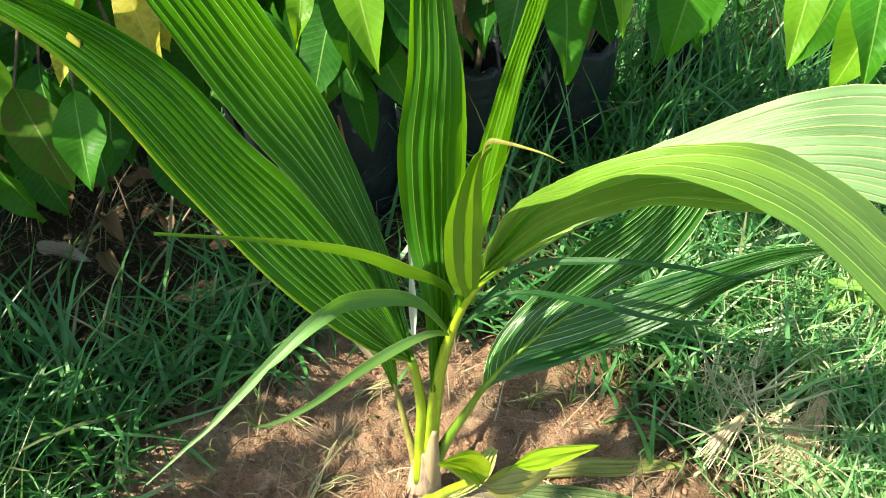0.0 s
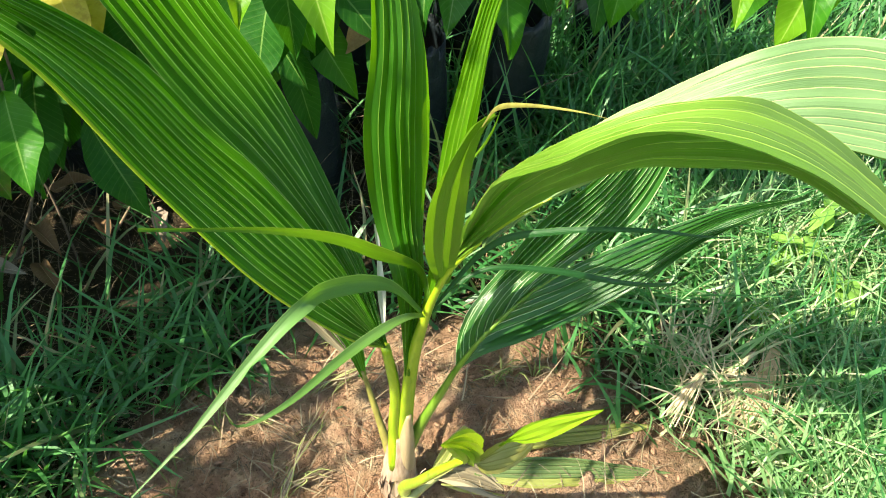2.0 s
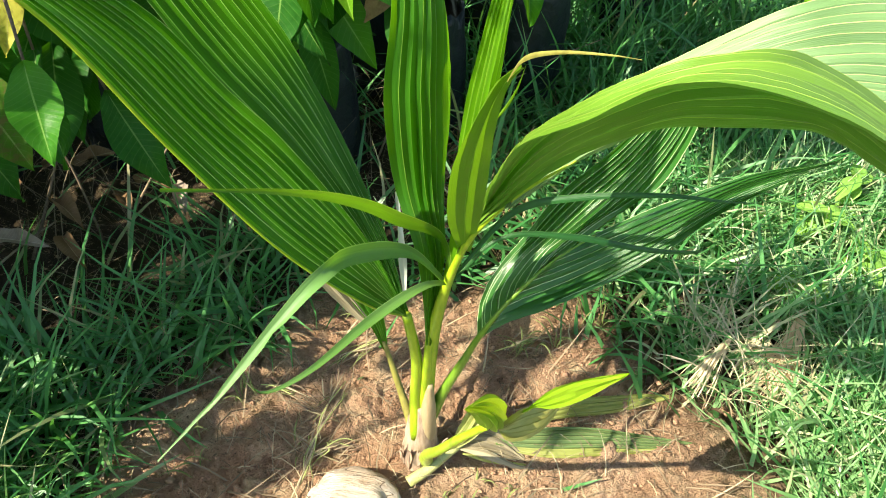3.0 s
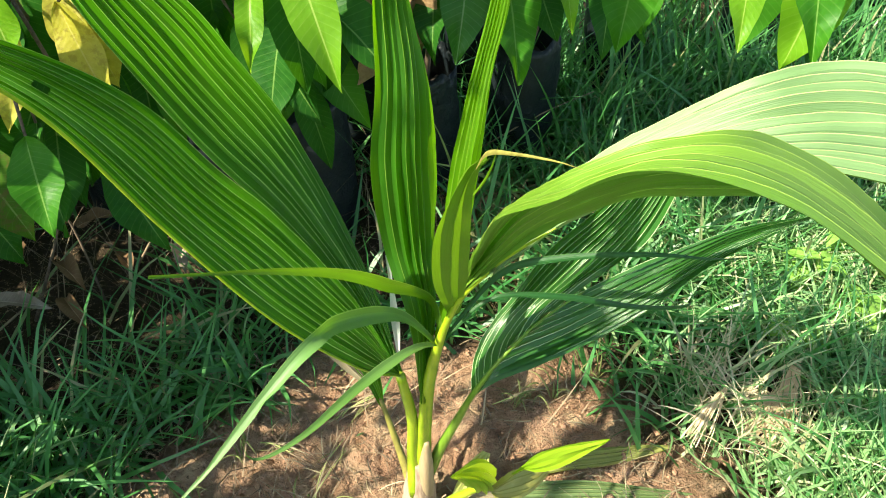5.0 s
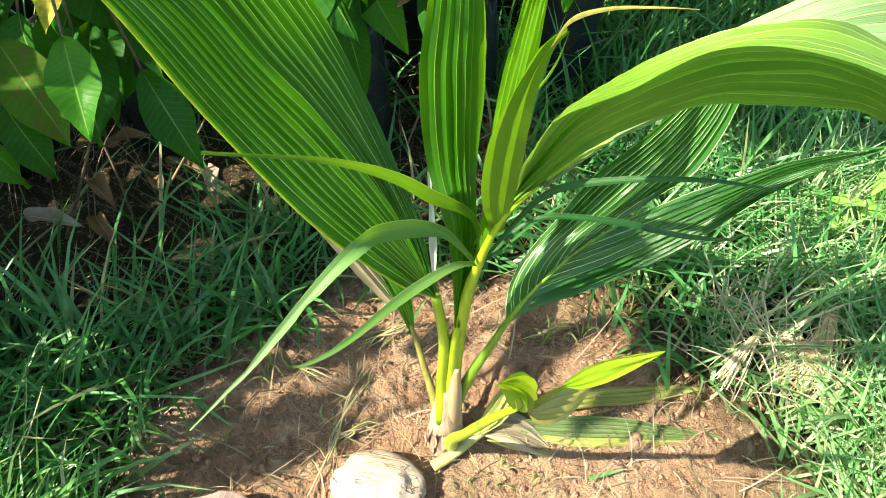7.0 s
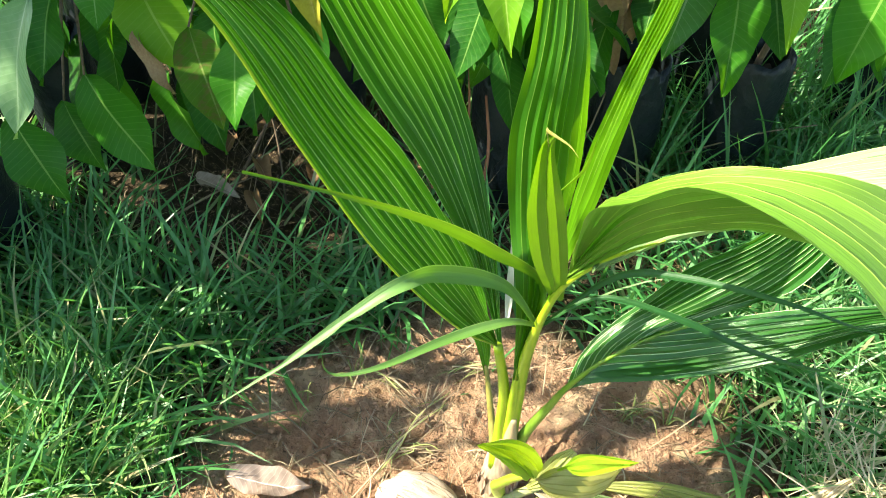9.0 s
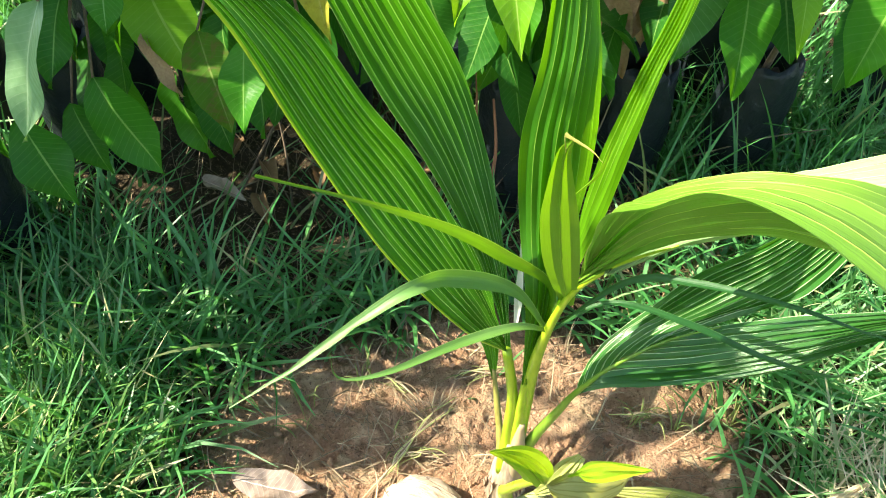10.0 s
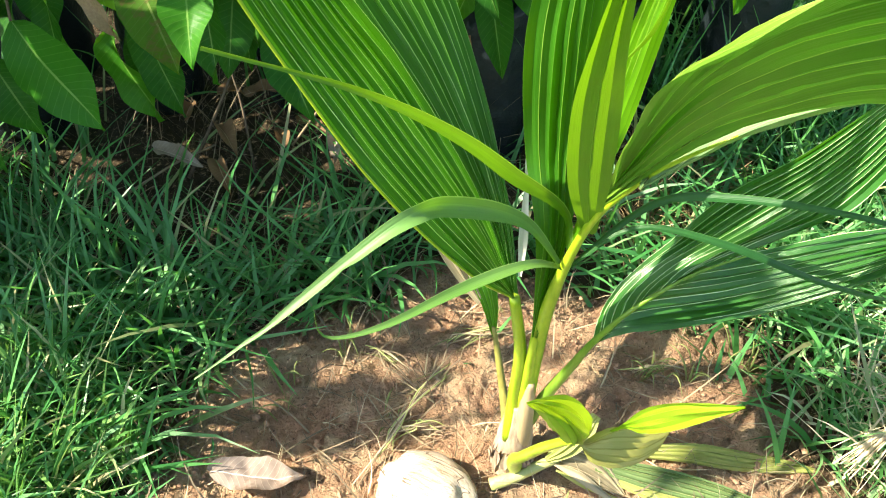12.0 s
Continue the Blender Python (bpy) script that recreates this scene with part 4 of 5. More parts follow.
def sapling(x, y, top, leaves, extra, seed, lean=(0, 0), crown_kinds="ddgd", crown_z=None):
    """A mango sapling: leaves given by base, tip, width and kind, and a loose crown of further leaves."""
    rng = random.Random(seed)
    tree = empty("mango_sapling", (x, y, 0), "young mango sapling with drooping glossy leaves in a grow bag", "sapling", "mango saplings")
    tx, ty = x + lean[0], y + lean[1]
    tube("stem", [(0, 0, 0.2), (lean[0] * 0.3, lean[1] * 0.3, top * 0.5), (lean[0], lean[1], top)], [0.008, 0.006, 0.004], BARK, tree, 8, 10)
    for k, (bx, by, bz, ex, ey, ez, w, kind) in enumerate(leaves):
        put_leaf(tree, (bx, by, bz), (ex, ey, ez), w, kind, k % 4, (rng.uniform(-0.3, 0.3), -0.75, 0.65))
        d = Vector((bx, by, bz)) - Vector((tx, ty, top))
        if d.length > 0.03:
            tube("twig", [(lean[0] * 0.9, lean[1] * 0.9, top * 0.92), tuple(Vector((lean[0], lean[1], top)) * 0.5 + Vector((bx - x, by - y, bz)) * 0.5 + Vector((0, 0, 0.02))), (bx - x, by - y, bz)], [0.004, 0.003, 0.002], BARK, tree, 6, 8)
    for k in range(extra):
        a = rng.random() * 2 * math.pi
        h = top * rng.uniform(0.55, 1.08)
        out = rng.uniform(0.01, 0.06)
        b = Vector((x + lean[0] * h / top + out * math.cos(a), y + lean[1] * h / top + out * math.sin(a), h))
        ln = rng.uniform(0.14, 0.22)
        dz = rng.uniform(-0.9, -0.1)
        hx = math.sqrt(1 - dz * dz)
        t = b + Vector((math.cos(a) * hx, math.sin(a) * hx, dz)) * ln
        put_leaf(tree, b, t, rng.uniform(0.045, 0.066), rng.choice(crown_kinds), rng.randrange(4), (math.cos(a) * 0.5, math.sin(a) * 0.5 - 0.2, 0.8))
    return tree


sap_a = sapling(-0.98, 0.70, 0.78, [
    (-0.734, 0.144, 0.562, -0.62, 0.092, 0.438, 0.086, "m"), (-0.796, 0.046, 0.542, -0.726, -0.006, 0.417, 0.074, "d"),
    (-0.700, 0.275, 0.675, -0.615, 0.193, 0.572, 0.092, "b"), (-0.690, 0.230, 0.60, -0.627, 0.187, 0.522, 0.022, "w"),
    (-0.483, -0.104, 0.861, -0.538, -0.160, 0.714, 0.046, "p"), (-0.816, 0.158, 0.486, -0.753, 0.099, 0.396, 0.072, "d"),
    (-0.666, 0.190, 0.75, -0.683, 0.118, 0.667, 0.062, "s"), (-0.748, 0.170, 0.70, -0.75, 0.064, 0.595, 0.056, "d")], 4, 1, (0.16, -0.36))
sap_b = sapling(-0.68, 0.78, 0.80, [
    (-0.575, 0.215, 0.635, -0.486, 0.120, 0.542, 0.063, "o"), (-0.462, 0.170, 0.665, -0.427, 0.070, 0.607, 0.050, "g"),
    (-0.57, 0.276, 0.633, -0.555, 0.199, 0.519, 0.071, "d"), (-0.517, 0.294, 0.601, -0.508, 0.194, 0.47, 0.056, "d"),
    (-0.480, 0.275, 0.75, -0.501, 0.198, 0.654, 0.032, "y"), (-0.456, 0.324, 0.511, -0.378, 0.228, 0.406, 0.057, "d"),
    (-0.545, 0.37, 0.76, -0.574, 0.286, 0.653, 0.053, "g"), (-0.490, 0.28, 0.83, -0.477, 0.222, 0.733, 0.049, "b")], 7, 2, (0.12, -0.36))
sap_c = sapling(-0.42, 0.78, 0.80, [
    (-0.445, 0.370, 0.78, -0.388, 0.288, 0.658, 0.078, "y"), (-0.44, 0.33, 0.76, -0.385, 0.235, 0.649, 0.044, "y"),
    (-0.320, 0.482, 0.625, -0.276, 0.438, 0.525, 0.058, "d"), (-0.204, 0.400, 0.755, -0.204, 0.285, 0.689, 0.032, "b"),
    (-0.276, 0.550, 0.61, -0.214, 0.459, 0.488, 0.054, "d")], 12, 3, (0.06, -0.25))
sap_d = sapling(-0.21, 0.72, 0.82, [
    (-0.191, 0.497, 0.648, -0.201, 0.420, 0.521, 0.066, "d"), (-0.160, 0.470, 0.69, -0.137, 0.401, 0.567, 0.053, "g"),
    (-0.110, 0.215, 0.88, -0.074, 0.091, 0.798, 0.046, "b"), (-0.205, 0.656, 0.549, -0.174, 0.592, 0.431, 0.059, "d")], 6, 4, (0.05, -0.3), "dd")
sap_e = sapling(0.02, 0.84, 0.80, [
    (-0.060, 0.680, 0.63, 0.009, 0.619, 0.521, 0.045, "w"), (0.017, 0.690, 0.61, -0.008, 0.602, 0.495, 0.045, "w"),
    (0.106, 0.655, 0.67, 0.097, 0.527, 0.555, 0.072, "s"), (0.167, 0.635, 0.65, 0.202, 0.514, 0.501, 0.068, "g")], 6, 5, (0.06, -0.1), "dd")
sap_f = sapling(0.25, 0.95, 0.86, [
    (0.362, 0.680, 0.65, 0.340, 0.549, 0.523, 0.064, "d"), (0.400, 0.650, 0.68, 0.42, 0.569, 0.56, 0.06, "g"),
    (0.225, 0.490, 0.77, 0.243, 0.373, 0.703, 0.034, "b"), (0.360, 0.520, 0.76, 0.323, 0.423, 0.61, 0.074, "g")], 4, 6, (0.08, -0.25), "dg")
sap_g = sapling(1.25, 0.36, 0.95, [
    (0.430, 0.300, 0.84, 0.404, 0.192, 0.746, 0.038, "b"), (0.500, 0.225, 0.87, 0.450, 0.161, 0.735, 0.060, "b"),
    (0.50, 0.36, 0.78, 0.474, 0.305, 0.675, 0.045, "g"), (0.47, 0.24, 0.90, 0.464, 0.126, 0.769, 0.050, "g")], 4, 7, (-0.62, -0.10), "dg")


def hang_leaves(tree, box, n, kinds, seed):
    """Further drooping leaves of a sapling's side shoots inside a box (x, y, z ranges)."""
    rng = random.Random(seed)
    for k in range(n):
        b = Vector([rng.uniform(*r) for r in box])
        a = rng.uniform(-2.6, -0.5)
        d = Vector((math.cos(a) * 0.6, math.sin(a) * 0.6, rng.uniform(-1.1, -0.45))).normalized()
        put_leaf(tree, b, b + d * rng.uniform(0.13, 0.20), rng.uniform(0.05, 0.075), rng.choice(kinds), k % 4, (rng.uniform(-0.5, 0.3), -0.7, 0.65))
        if k % 3 == 0:
            tube("twig", [tuple(b - tree.location), tuple(b - tree.location + Vector((0.02, 0.08, 0.03))), tuple(b - tree.location + Vector((0.03, 0.16, 0.02)))], [0.002, 0.003, 0.004], BARK, tree, 6, 6)


# unseen leaves added higher up to shade the ones below
for k, (x, y, z) in enumerate(((-0.655, 0.070, 0.875), (-0.70, 0.060, 0.90), (-0.90, 0.03, 0.86))):
    put_leaf(sap_a, (x + 0.02, y + 0.06, z + 0.04), (x - 0.03, y - 0.06, z - 0.04), 0.055, "d", k % 4, (-0.5, -0.3, 0.8))
hang_leaves(sap_a, ((-1.05, -0.62), (0.40, 0.62), (0.34, 0.72)), 24, "dddg", 1)
hang_leaves(sap_b, ((-0.66, -0.40), (0.46, 0.66), (0.44, 0.74)), 18, "dddg", 2)
hang_leaves(sap_c, ((-0.45, -0.18), (0.52, 0.70), (0.48, 0.80)), 20, "ddg", 3)
hang_leaves(sap_d, ((-0.24, 0.0), (0.58, 0.74), (0.56, 0.80)), 10, "dd", 4)
hang_leaves(sap_e, ((0.0, 0.22), (0.68, 0.86), (0.58, 0.85)), 9, "dd", 5)
# the high boxes from here on hold unseen leaves added for shade
hang_leaves(sap_a, ((-1.05, -0.72), (-0.02, 0.24), (0.88, 1.06)), 18, "ddg", 14)
hang_leaves(sap_a, ((-1.20, -0.84), (0.10, 0.40), (0.98, 1.20)), 7, "ddg", 44)
hang_leaves(sap_b, ((-0.75, -0.35), (0.45, 0.85), (0.85, 1.15)), 22, "ddg", 7)
hang_leaves(sap_c, ((-0.42, -0.10), (0.45, 0.85), (0.88, 1.15)), 22, "ddg", 8)
hang_leaves(sap_d, ((-0.20, 0.15), (0.50, 0.90), (0.90, 1.18)), 24, "ddg", 9)
hang_leaves(sap_e, ((0.05, 0.40), (0.60, 1.0), (0.90, 1.20)), 20, "ddg", 10)
hang_leaves(sap_d, ((-0.28, 0.05), (0.24, 0.46), (1.0, 1.25)), 16, "ddg", 13)
hang_leaves(sap_g, ((0.10, 0.60), (0.36, 0.62), (0.92, 1.15)), 20, "ddg", 12)
hang_leaves(sap_e, ((-0.10, 0.03), (0.64, 0.74), (0.56, 0.66)), 9, "w", 11)
hang_leaves(sap_f, ((0.2, 0.6), (0.75, 0.98), (0.66, 0.92)), 12, "ddg", 6)
# further saplings; those at the far left are unseen, added to cast shade
for k, (x, y, top) in enumerate(((-1.22, 0.50, 0.85), (-1.18, 0.16, 0.8), (-1.55, -0.15, 0.85), (-1.42, 0.25, 0.9), (-1.55, 0.55, 0.9), (-0.84, 0.95, 0.8), (-0.54, 0.98, 0.8), (-0.15, 1.05, 0.85), (-1.3, 0.75, 0.8), (0.15, 1.2, 0.8), (0.55, 1.25, 0.8), (0.95, 1.35, 0.85), (-1.16, -0.06, 0.90), (-0.85, 1.0, 0.85), (-0.5, 1.2, 0.85), (-1.2, 1.2, 0.9), (1.3, 1.6, 0.9), (-1.6, 1.0, 0.85))):
    tree = sapling(x, y, top, [], (34 if x < -1.15 and y < 0.6 else 22), 30 + k, (0, -0.03))
    if x == -1.16:
        # unseen leaves added to darken the ground on the left
        hang_leaves(tree, ((-1.32, -1.04), (-0.32, -0.10), (0.56, 0.82)), 9, "ddg", 43)
        hang_leaves(tree, ((-1.35, -1.0), (-0.20, 0.20), (0.60, 0.95)), 10, "ddg", 40)
        hang_leaves(tree, ((-1.28, -0.97), (-0.16, 0.18), (0.82, 1.12)), 32, "ddg", 41)

# a taller mango plant added out of view, whose crown dapples the soil
shade_tree = empty("unseen_shade_tree", (-2.0, -0.95, 0), "unseen tall young mango with a sparse crown, added to cast shade", "tree")
tube("trunk", [(0, 0, -0.02), (0.03, 0.05, 0.8), (0.10, 0.15, 1.5), (0.22, 0.28, 2.0)], [0.022, 0.018, 0.013, 0.006], BARK, shade_tree, 10, 16)
tube("branch", [(0.12, 0.17, 1.60), (0.35, 0.30, 1.88), (0.62, 0.42, 2.02), (1.02, 0.50, 2.10)], [0.011, 0.008, 0.005, 0.003], BARK, shade_tree, 8, 10)
hang_leaves(shade_tree, ((-1.95, -1.79), (-0.72, -0.57), (1.84, 1.98)), 18, "dddg", 61)
hang_leaves(shade_tree, ((-1.74, -1.20), (-0.62, -0.42), (1.84, 1.98)), 10, "dddg", 62)
# unseen leaves placed so that they shade the spreading palm leaf
for k, (x, y, z) in enumerate(((-0.995, -0.512, 1.93), (-0.868, -0.405, 1.93), (-0.905, -0.425, 1.90))):
    put_leaf(shade_tree, (x - 0.05, y + 0.005, z + 0.05), (x + 0.05, y - 0.005, z - 0.05), 0.034, "d", k, SUN_DIR)

for k, (x, y) in enumerate(((-0.98, 0.70), (-0.68, 0.78), (-0.42, 0.78), (-0.21, 0.72), (0.02, 0.84), (0.25, 0.95), (1.25, 0.36), (-1.22, 0.50), (-1.18, 0.16), (-1.55, -0.15), (-1.42, 0.25), (-1.55, 0.55), (-0.84, 0.95), (-0.54, 0.98), (-0.15, 1.05), (-1.3, 0.75), (0.15, 1.2), (0.55, 1.25), (0.95, 1.35), (-1.16, -0.06), (-0.85, 1.0), (-0.5, 1.2), (-1.2, 1.2), (1.3, 1.6), (-1.6, 1.0))):
    grow_bag(x, y, seed=k)


# ---- grass and litter ----
def blades(name, n, place, height, width, lean, mat, label, category, seed, levels=5, lift=0.0):
    """Bent grass blades as one object: n tries, place(x, y) gives the chance of a blade and a scale there."""
    rng = np.random.default_rng(seed)
    x0, x1, y0, y1 = place["box"]
    X, Y = rng.uniform(x0, x1, n), rng.uniform(y0, y1, n)
    keep, S, Z = [], [], []
    for i in range(n):
        p, s = place["rule"](X[i], Y[i])
        if rng.random() < p:
            keep.append(i)
            S.append(s)
            Z.append(ground_height(X[i], Y[i]))
    X, Y, S, Z = X[keep], Y[keep], np.array(S), np.array(Z)
    m = len(X)
    H = rng.uniform(*height, m) * S
    W = rng.uniform(*width, m)
    A = rng.uniform(0, 2 * np.pi, m)
    Ln = rng.uniform(*lean, m)
    turn = rng.normal(0, 0.35, m)
    t = np.linspace(0, 1, levels)[None, :]
    ang = Ln[:, None] * (0.55 + 0.55 * t)
    ds = H[:, None] / (levels - 1)
    out = np.concatenate([np.zeros((m, 1)), np.cumsum(np.sin(ang[:, :-1]) * ds, 1)], 1)
    up = np.concatenate([np.zeros((m, 1)), np.cumsum(np.cos(ang[:, :-1]) * ds, 1)], 1)
    dirA = A[:, None] + turn[:, None] * t
    cx = X[:, None] + out * np.cos(dirA)
    cy = Y[:, None] + out * np.sin(dirA)
    cz = np.maximum(Z[:, None] + up, Z[:, None] + 0.004) + lift - 0.004 * (1 - t)
    w = W[:, None] * 0.5 * (1 - t ** 2.2 * 0.96)
    roll = rng.normal(0, 0.6, m)[:, None] + 0.4 * t
    sx, sy, sz = -np.sin(dirA) * np.cos(roll), np.cos(dirA) * np.cos(roll), np.sin(roll)
    L = np.stack([cx + sx * w, cy + sy * w, cz + sz * w], 2)
    R = np.stack([cx - sx * w, cy - sy * w, cz - sz * w], 2)
    V = np.stack([L, R], 2).reshape(-1, 3)
    base = (np.arange(m) * 2 * levels)[:, None, None] + (np.arange(levels - 1) * 2)[None, :, None]
    F = (base + np.array([0, 1, 3, 2])[None, None, :]).reshape(-1, 4)
    me = bpy.data.meshes.new(name)
    me.from_pydata(V.tolist(), [], F.tolist())
    me.polygons.foreach_set("use_smooth", [True] * len(me.polygons))
    me.materials.append(mat)
    ob = new(name, me)
    return tagged(ob, label, category, kind="stuff")


def in_grass(x, y):
    e = patch_edge(x, y)
    if e < -0.06:
        return 0.003, 0.4
    p = min(1.0, 0.25 + 4.0 * max(0.0, e))
    if math.hypot(x + 0.73, (y - 0.47) * 1.1) < 0.30:
        p *= 0.15
    if y > 0.36 and x < 0.10:
        p *= 0.10 if y > 0.47 else 0.45
    if x < -0.66 and y > 0.26:
        p *= 0.3
    if x > 0.40 and y < 0.45:
        p *= 0.4
    if math.hypot(x - 0.62, y - 0.14) < 0.10:
        p *= 0.3
    if math.hypot(x - 0.17, y - 0.62) < 0.16:
        p *= 0.35
    return p, min(1.0, 0.55 + 1.5 * max(0, e))


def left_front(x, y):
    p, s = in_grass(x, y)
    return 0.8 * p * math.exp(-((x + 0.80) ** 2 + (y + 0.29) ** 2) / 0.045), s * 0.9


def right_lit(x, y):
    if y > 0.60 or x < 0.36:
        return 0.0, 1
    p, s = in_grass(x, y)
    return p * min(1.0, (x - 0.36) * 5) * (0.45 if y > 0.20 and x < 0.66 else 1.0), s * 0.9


def far_field(x, y):
    """Grass all round, left out where the nearer beds of grass stand, thinning out at its far edge."""
    if (-1.6 < x < 1.4 and -0.7 < y < 1.2) or (-2.5 < x < 2.9 and 1.1 < y < 3.5):
        return 0.0, 1.0
    return max(0.0, min(1.0, 4.8 - math.hypot(x, y - 0.4) + 0.5 * noise.noise(Vector((x, y, 9.0))))), 1.0


def litter_rule(x, y):
    e = patch_edge(x, y)
    return ((0.12 if y > 0.36 and x < 0.3 else 0.5 if x > 0.36 else 0.9) if e > 0 else 0.17), 1.0


blades("grass", 27000, {"box": (-1.7, 1.5, -0.75, 1.3), "rule": in_grass}, (0.10, 0.32), (0.0052, 0.0120), (0.55, 1.75), GRASS, "dense matted green grass with long blades", "grass", 11)
blades("grass", 15000, {"box": (-2.6, 3.0, 1.0, 3.6), "rule": lambda x, y: (1.0, 1.2)}, (0.14, 0.38), (0.006, 0.012), (0.3, 1.4), GRASS, "tall shaded green grass behind the saplings", "grass", 12, 4)
blades("grass", 21000, {"box": (0.36, 1.3, -0.5, 0.62), "rule": right_lit}, (0.10, 0.28), (0.004, 0.009), (0.6, 1.6), GRASS_PALE_LIT, "pale grass mixed with straw, sunlight put into its colour", "grass", 13)
blades("grass", 105000, {"box": (-5.2, 5.2, -4.6, 5.6), "rule": far_field}, (0.12, 0.32), (0.008, 0.018), (0.4, 1.5), GRASS, "rough green grass round the nursery patch", "grass", 22, 3)
blades("grass", 420, {"box": (0.05, 1.3, 0.45, 1.2), "rule": lambda x, y: (0.8, 1.0)}, (0.26, 0.48), (0.007, 0.013), (0.3, 1.3), GRASS, "long broad grass blades behind the palm", "grass", 21, 8)
blades("grass", 8500, {"box": (-1.2, -0.4, -0.5, 0.15), "rule": left_front}, (0.10, 0.27), (0.0045, 0.0105), (0.5, 1.6), GRASS_LIT, "light green grass, sunlight put into its colour", "grass", 17)
blades("dry_straw", 9000, {"box": (-1.4, 1.3, -0.6, 1.3), "rule": litter_rule}, (0.04, 0.16), (0.0012, 0.003), (1.2, 1.75), STRAW_DULL, "thin dry straw and roots between the grass", "straw", 14, 4, 0.004)
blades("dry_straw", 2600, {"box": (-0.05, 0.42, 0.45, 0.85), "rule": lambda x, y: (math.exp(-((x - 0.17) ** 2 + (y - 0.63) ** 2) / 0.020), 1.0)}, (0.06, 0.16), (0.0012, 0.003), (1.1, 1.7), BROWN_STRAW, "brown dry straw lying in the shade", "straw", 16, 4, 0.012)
blades("dry_straw", 500, {"box": (0.44, 0.74, 0.06, 0.28), "rule": lambda x, y: (0.8 * math.exp(-((x - 0.54) ** 2 + (y - 0.18) ** 2) / 0.005) + 0.5 * math.exp(-((x - 0.64) ** 2 + (y - 0.13) ** 2) / 0.006), 1.0)}, (0.08, 0.2), (0.0015, 0.004), (1.0, 1.7), STRAW_PALE, "bleached straw lying on the grass", "straw", 15, 5, 0.035)


def straw_wisp(name, n, spine, spread, width, mat, label, seed):
    """A bundle of dry straws along a bent spine, loose at its foot and drawn together at its tip."""
    rng = random.Random(seed)
    V, F = [], []
    C = curve(spine, 9)
    for k in range(n):
        o = Vector((rng.gauss(0, 1), rng.gauss(0, 1), rng.gauss(0, 0.6)))
        q = Vector((rng.gauss(0, 1), rng.gauss(0, 1), rng.gauss(0, 0.6)))
        a, b = rng.randrange(0, 4), rng.randrange(6, 10)
        w = rng.uniform(*width)
        first = len(V)
        for i in range(a, b):
            t = i / 8
            r = spread * (1 - 0.8 * t ** 1.5)
            c = Vector(C[min(i, 8)]) + o * r * (1 - t * 0.5) + q * r * 0.7 * math.sin(2.2 * t + k)
            e = Vector((rng.uniform(0.5, 1), rng.uniform(-0.6, 0.6), 0.3)).normalized() * w * 0.5
            V += [tuple(c - e), tuple(c + e)]
        F += [(first + 2 * i, first + 2 * i + 1, first + 2 * i + 3, first + 2 * i + 2) for i in range(b - a - 1)]
    return tagged(mesh_object(name, V, F, mat), label, "straw tuft")


straw_wisp("straw_tuft", 230, [(0.586, 0.081, 0.03), (0.625, 0.112, 0.06), (0.646, 0.141, 0.08), (0.676, 0.198, 0.11)], 0.016, (0.0012, 0.0028), STRAW_TAN, "bent wisp of bleached dry straw lying on grass", 19)
straw_wisp("straw_tuft", 45, [(0.449, 0.06, 0.09), (0.494, 0.108, 0.104), (0.539, 0.156, 0.095)], 0.010, (0.0014, 0.0032), STRAW_PALE, "pale strand of bent dry grass", 23)
straw_wisp("straw_tuft", 60, [(0.567, 0.156, 0.045), (0.604, 0.16, 0.06), (0.642, 0.135, 0.07)], 0.012, (0.0012, 0.0028), STRAW_PALE, "thin strand of pale dry straw in the grass", 20)
blades("dry_straw", 420, {"box": (-1.0, 0.1, 0.42, 0.85), "rule": lambda x, y: (0.8, 1.0)}, (0.08, 0.26), (0.0010, 0.0022), (0.5, 1.6), STRAW_DULL, "thin dry stems under the saplings", "straw", 20, 6, 0.02)


# ---- small things on the soil ----
def clods(n, seed, size=0.005, power=5, box=(-0.62, 0.56, -0.45, 0.36)):
    """Crumbs and clods of earth over the cleared patch, one object."""
    rng = np.random.default_rng(seed)
    dirs = np.array([(1, 0, 0), (-1, 0, 0), (0, 1, 0), (0, -1, 0), (0, 0, 1), (0, 0, -1), (0.6, 0.6, 0.55), (-0.6, 0.55, 0.6), (0.55, -0.6, 0.6), (-0.6, -0.6, 0.5)], float)
    tri = [(0, 2, 6), (2, 4, 6), (4, 0, 6), (2, 1, 7), (1, 4, 7), (4, 2, 7), (3, 0, 8), (0, 4, 8), (4, 3, 8), (1, 3, 9), (3, 4, 9), (4, 1, 9), (2, 0, 5), (1, 2, 5), (3, 1, 5), (0, 3, 5)]
    V, F = [], []
    while len(V) < n * 10:
        x, y = rng.uniform(box[0], box[1]), rng.uniform(box[2], box[3])
        if patch_edge(x, y) > 0.12:
            continue
        r = 0.001 + size * rng.random() ** power
        q = dirs * (r * rng.uniform(0.6, 1.25, (10, 1))) * np.array((1.2, 1.0, 0.7))
        a = rng.random() * 6.28
        c, si = math.cos(a), math.sin(a)
        q = np.stack([q[:, 0] * c - q[:, 1] * si, q[:, 0] * si + q[:, 1] * c, q[:, 2]], 1)
        b = len(V)
        V += (q + np.array((x, y, ground_height(x, y) + r * 0.25 + 0.003))).tolist()
        F += [(b + i, b + j, b + k) for i, j, k in tri]
    ob = mesh_object("soil_crumbs", V, F, CRUMB, smooth=False)
    return tagged(ob, "loose reddish crumbs and small clods of earth", "soil", kind="stuff")


CRUMB = dry_material("earth_crumbs", (0.24, 0.130, 0.075), (0.38, 0.22, 0.130), 0.0, 50.0, 0.95)
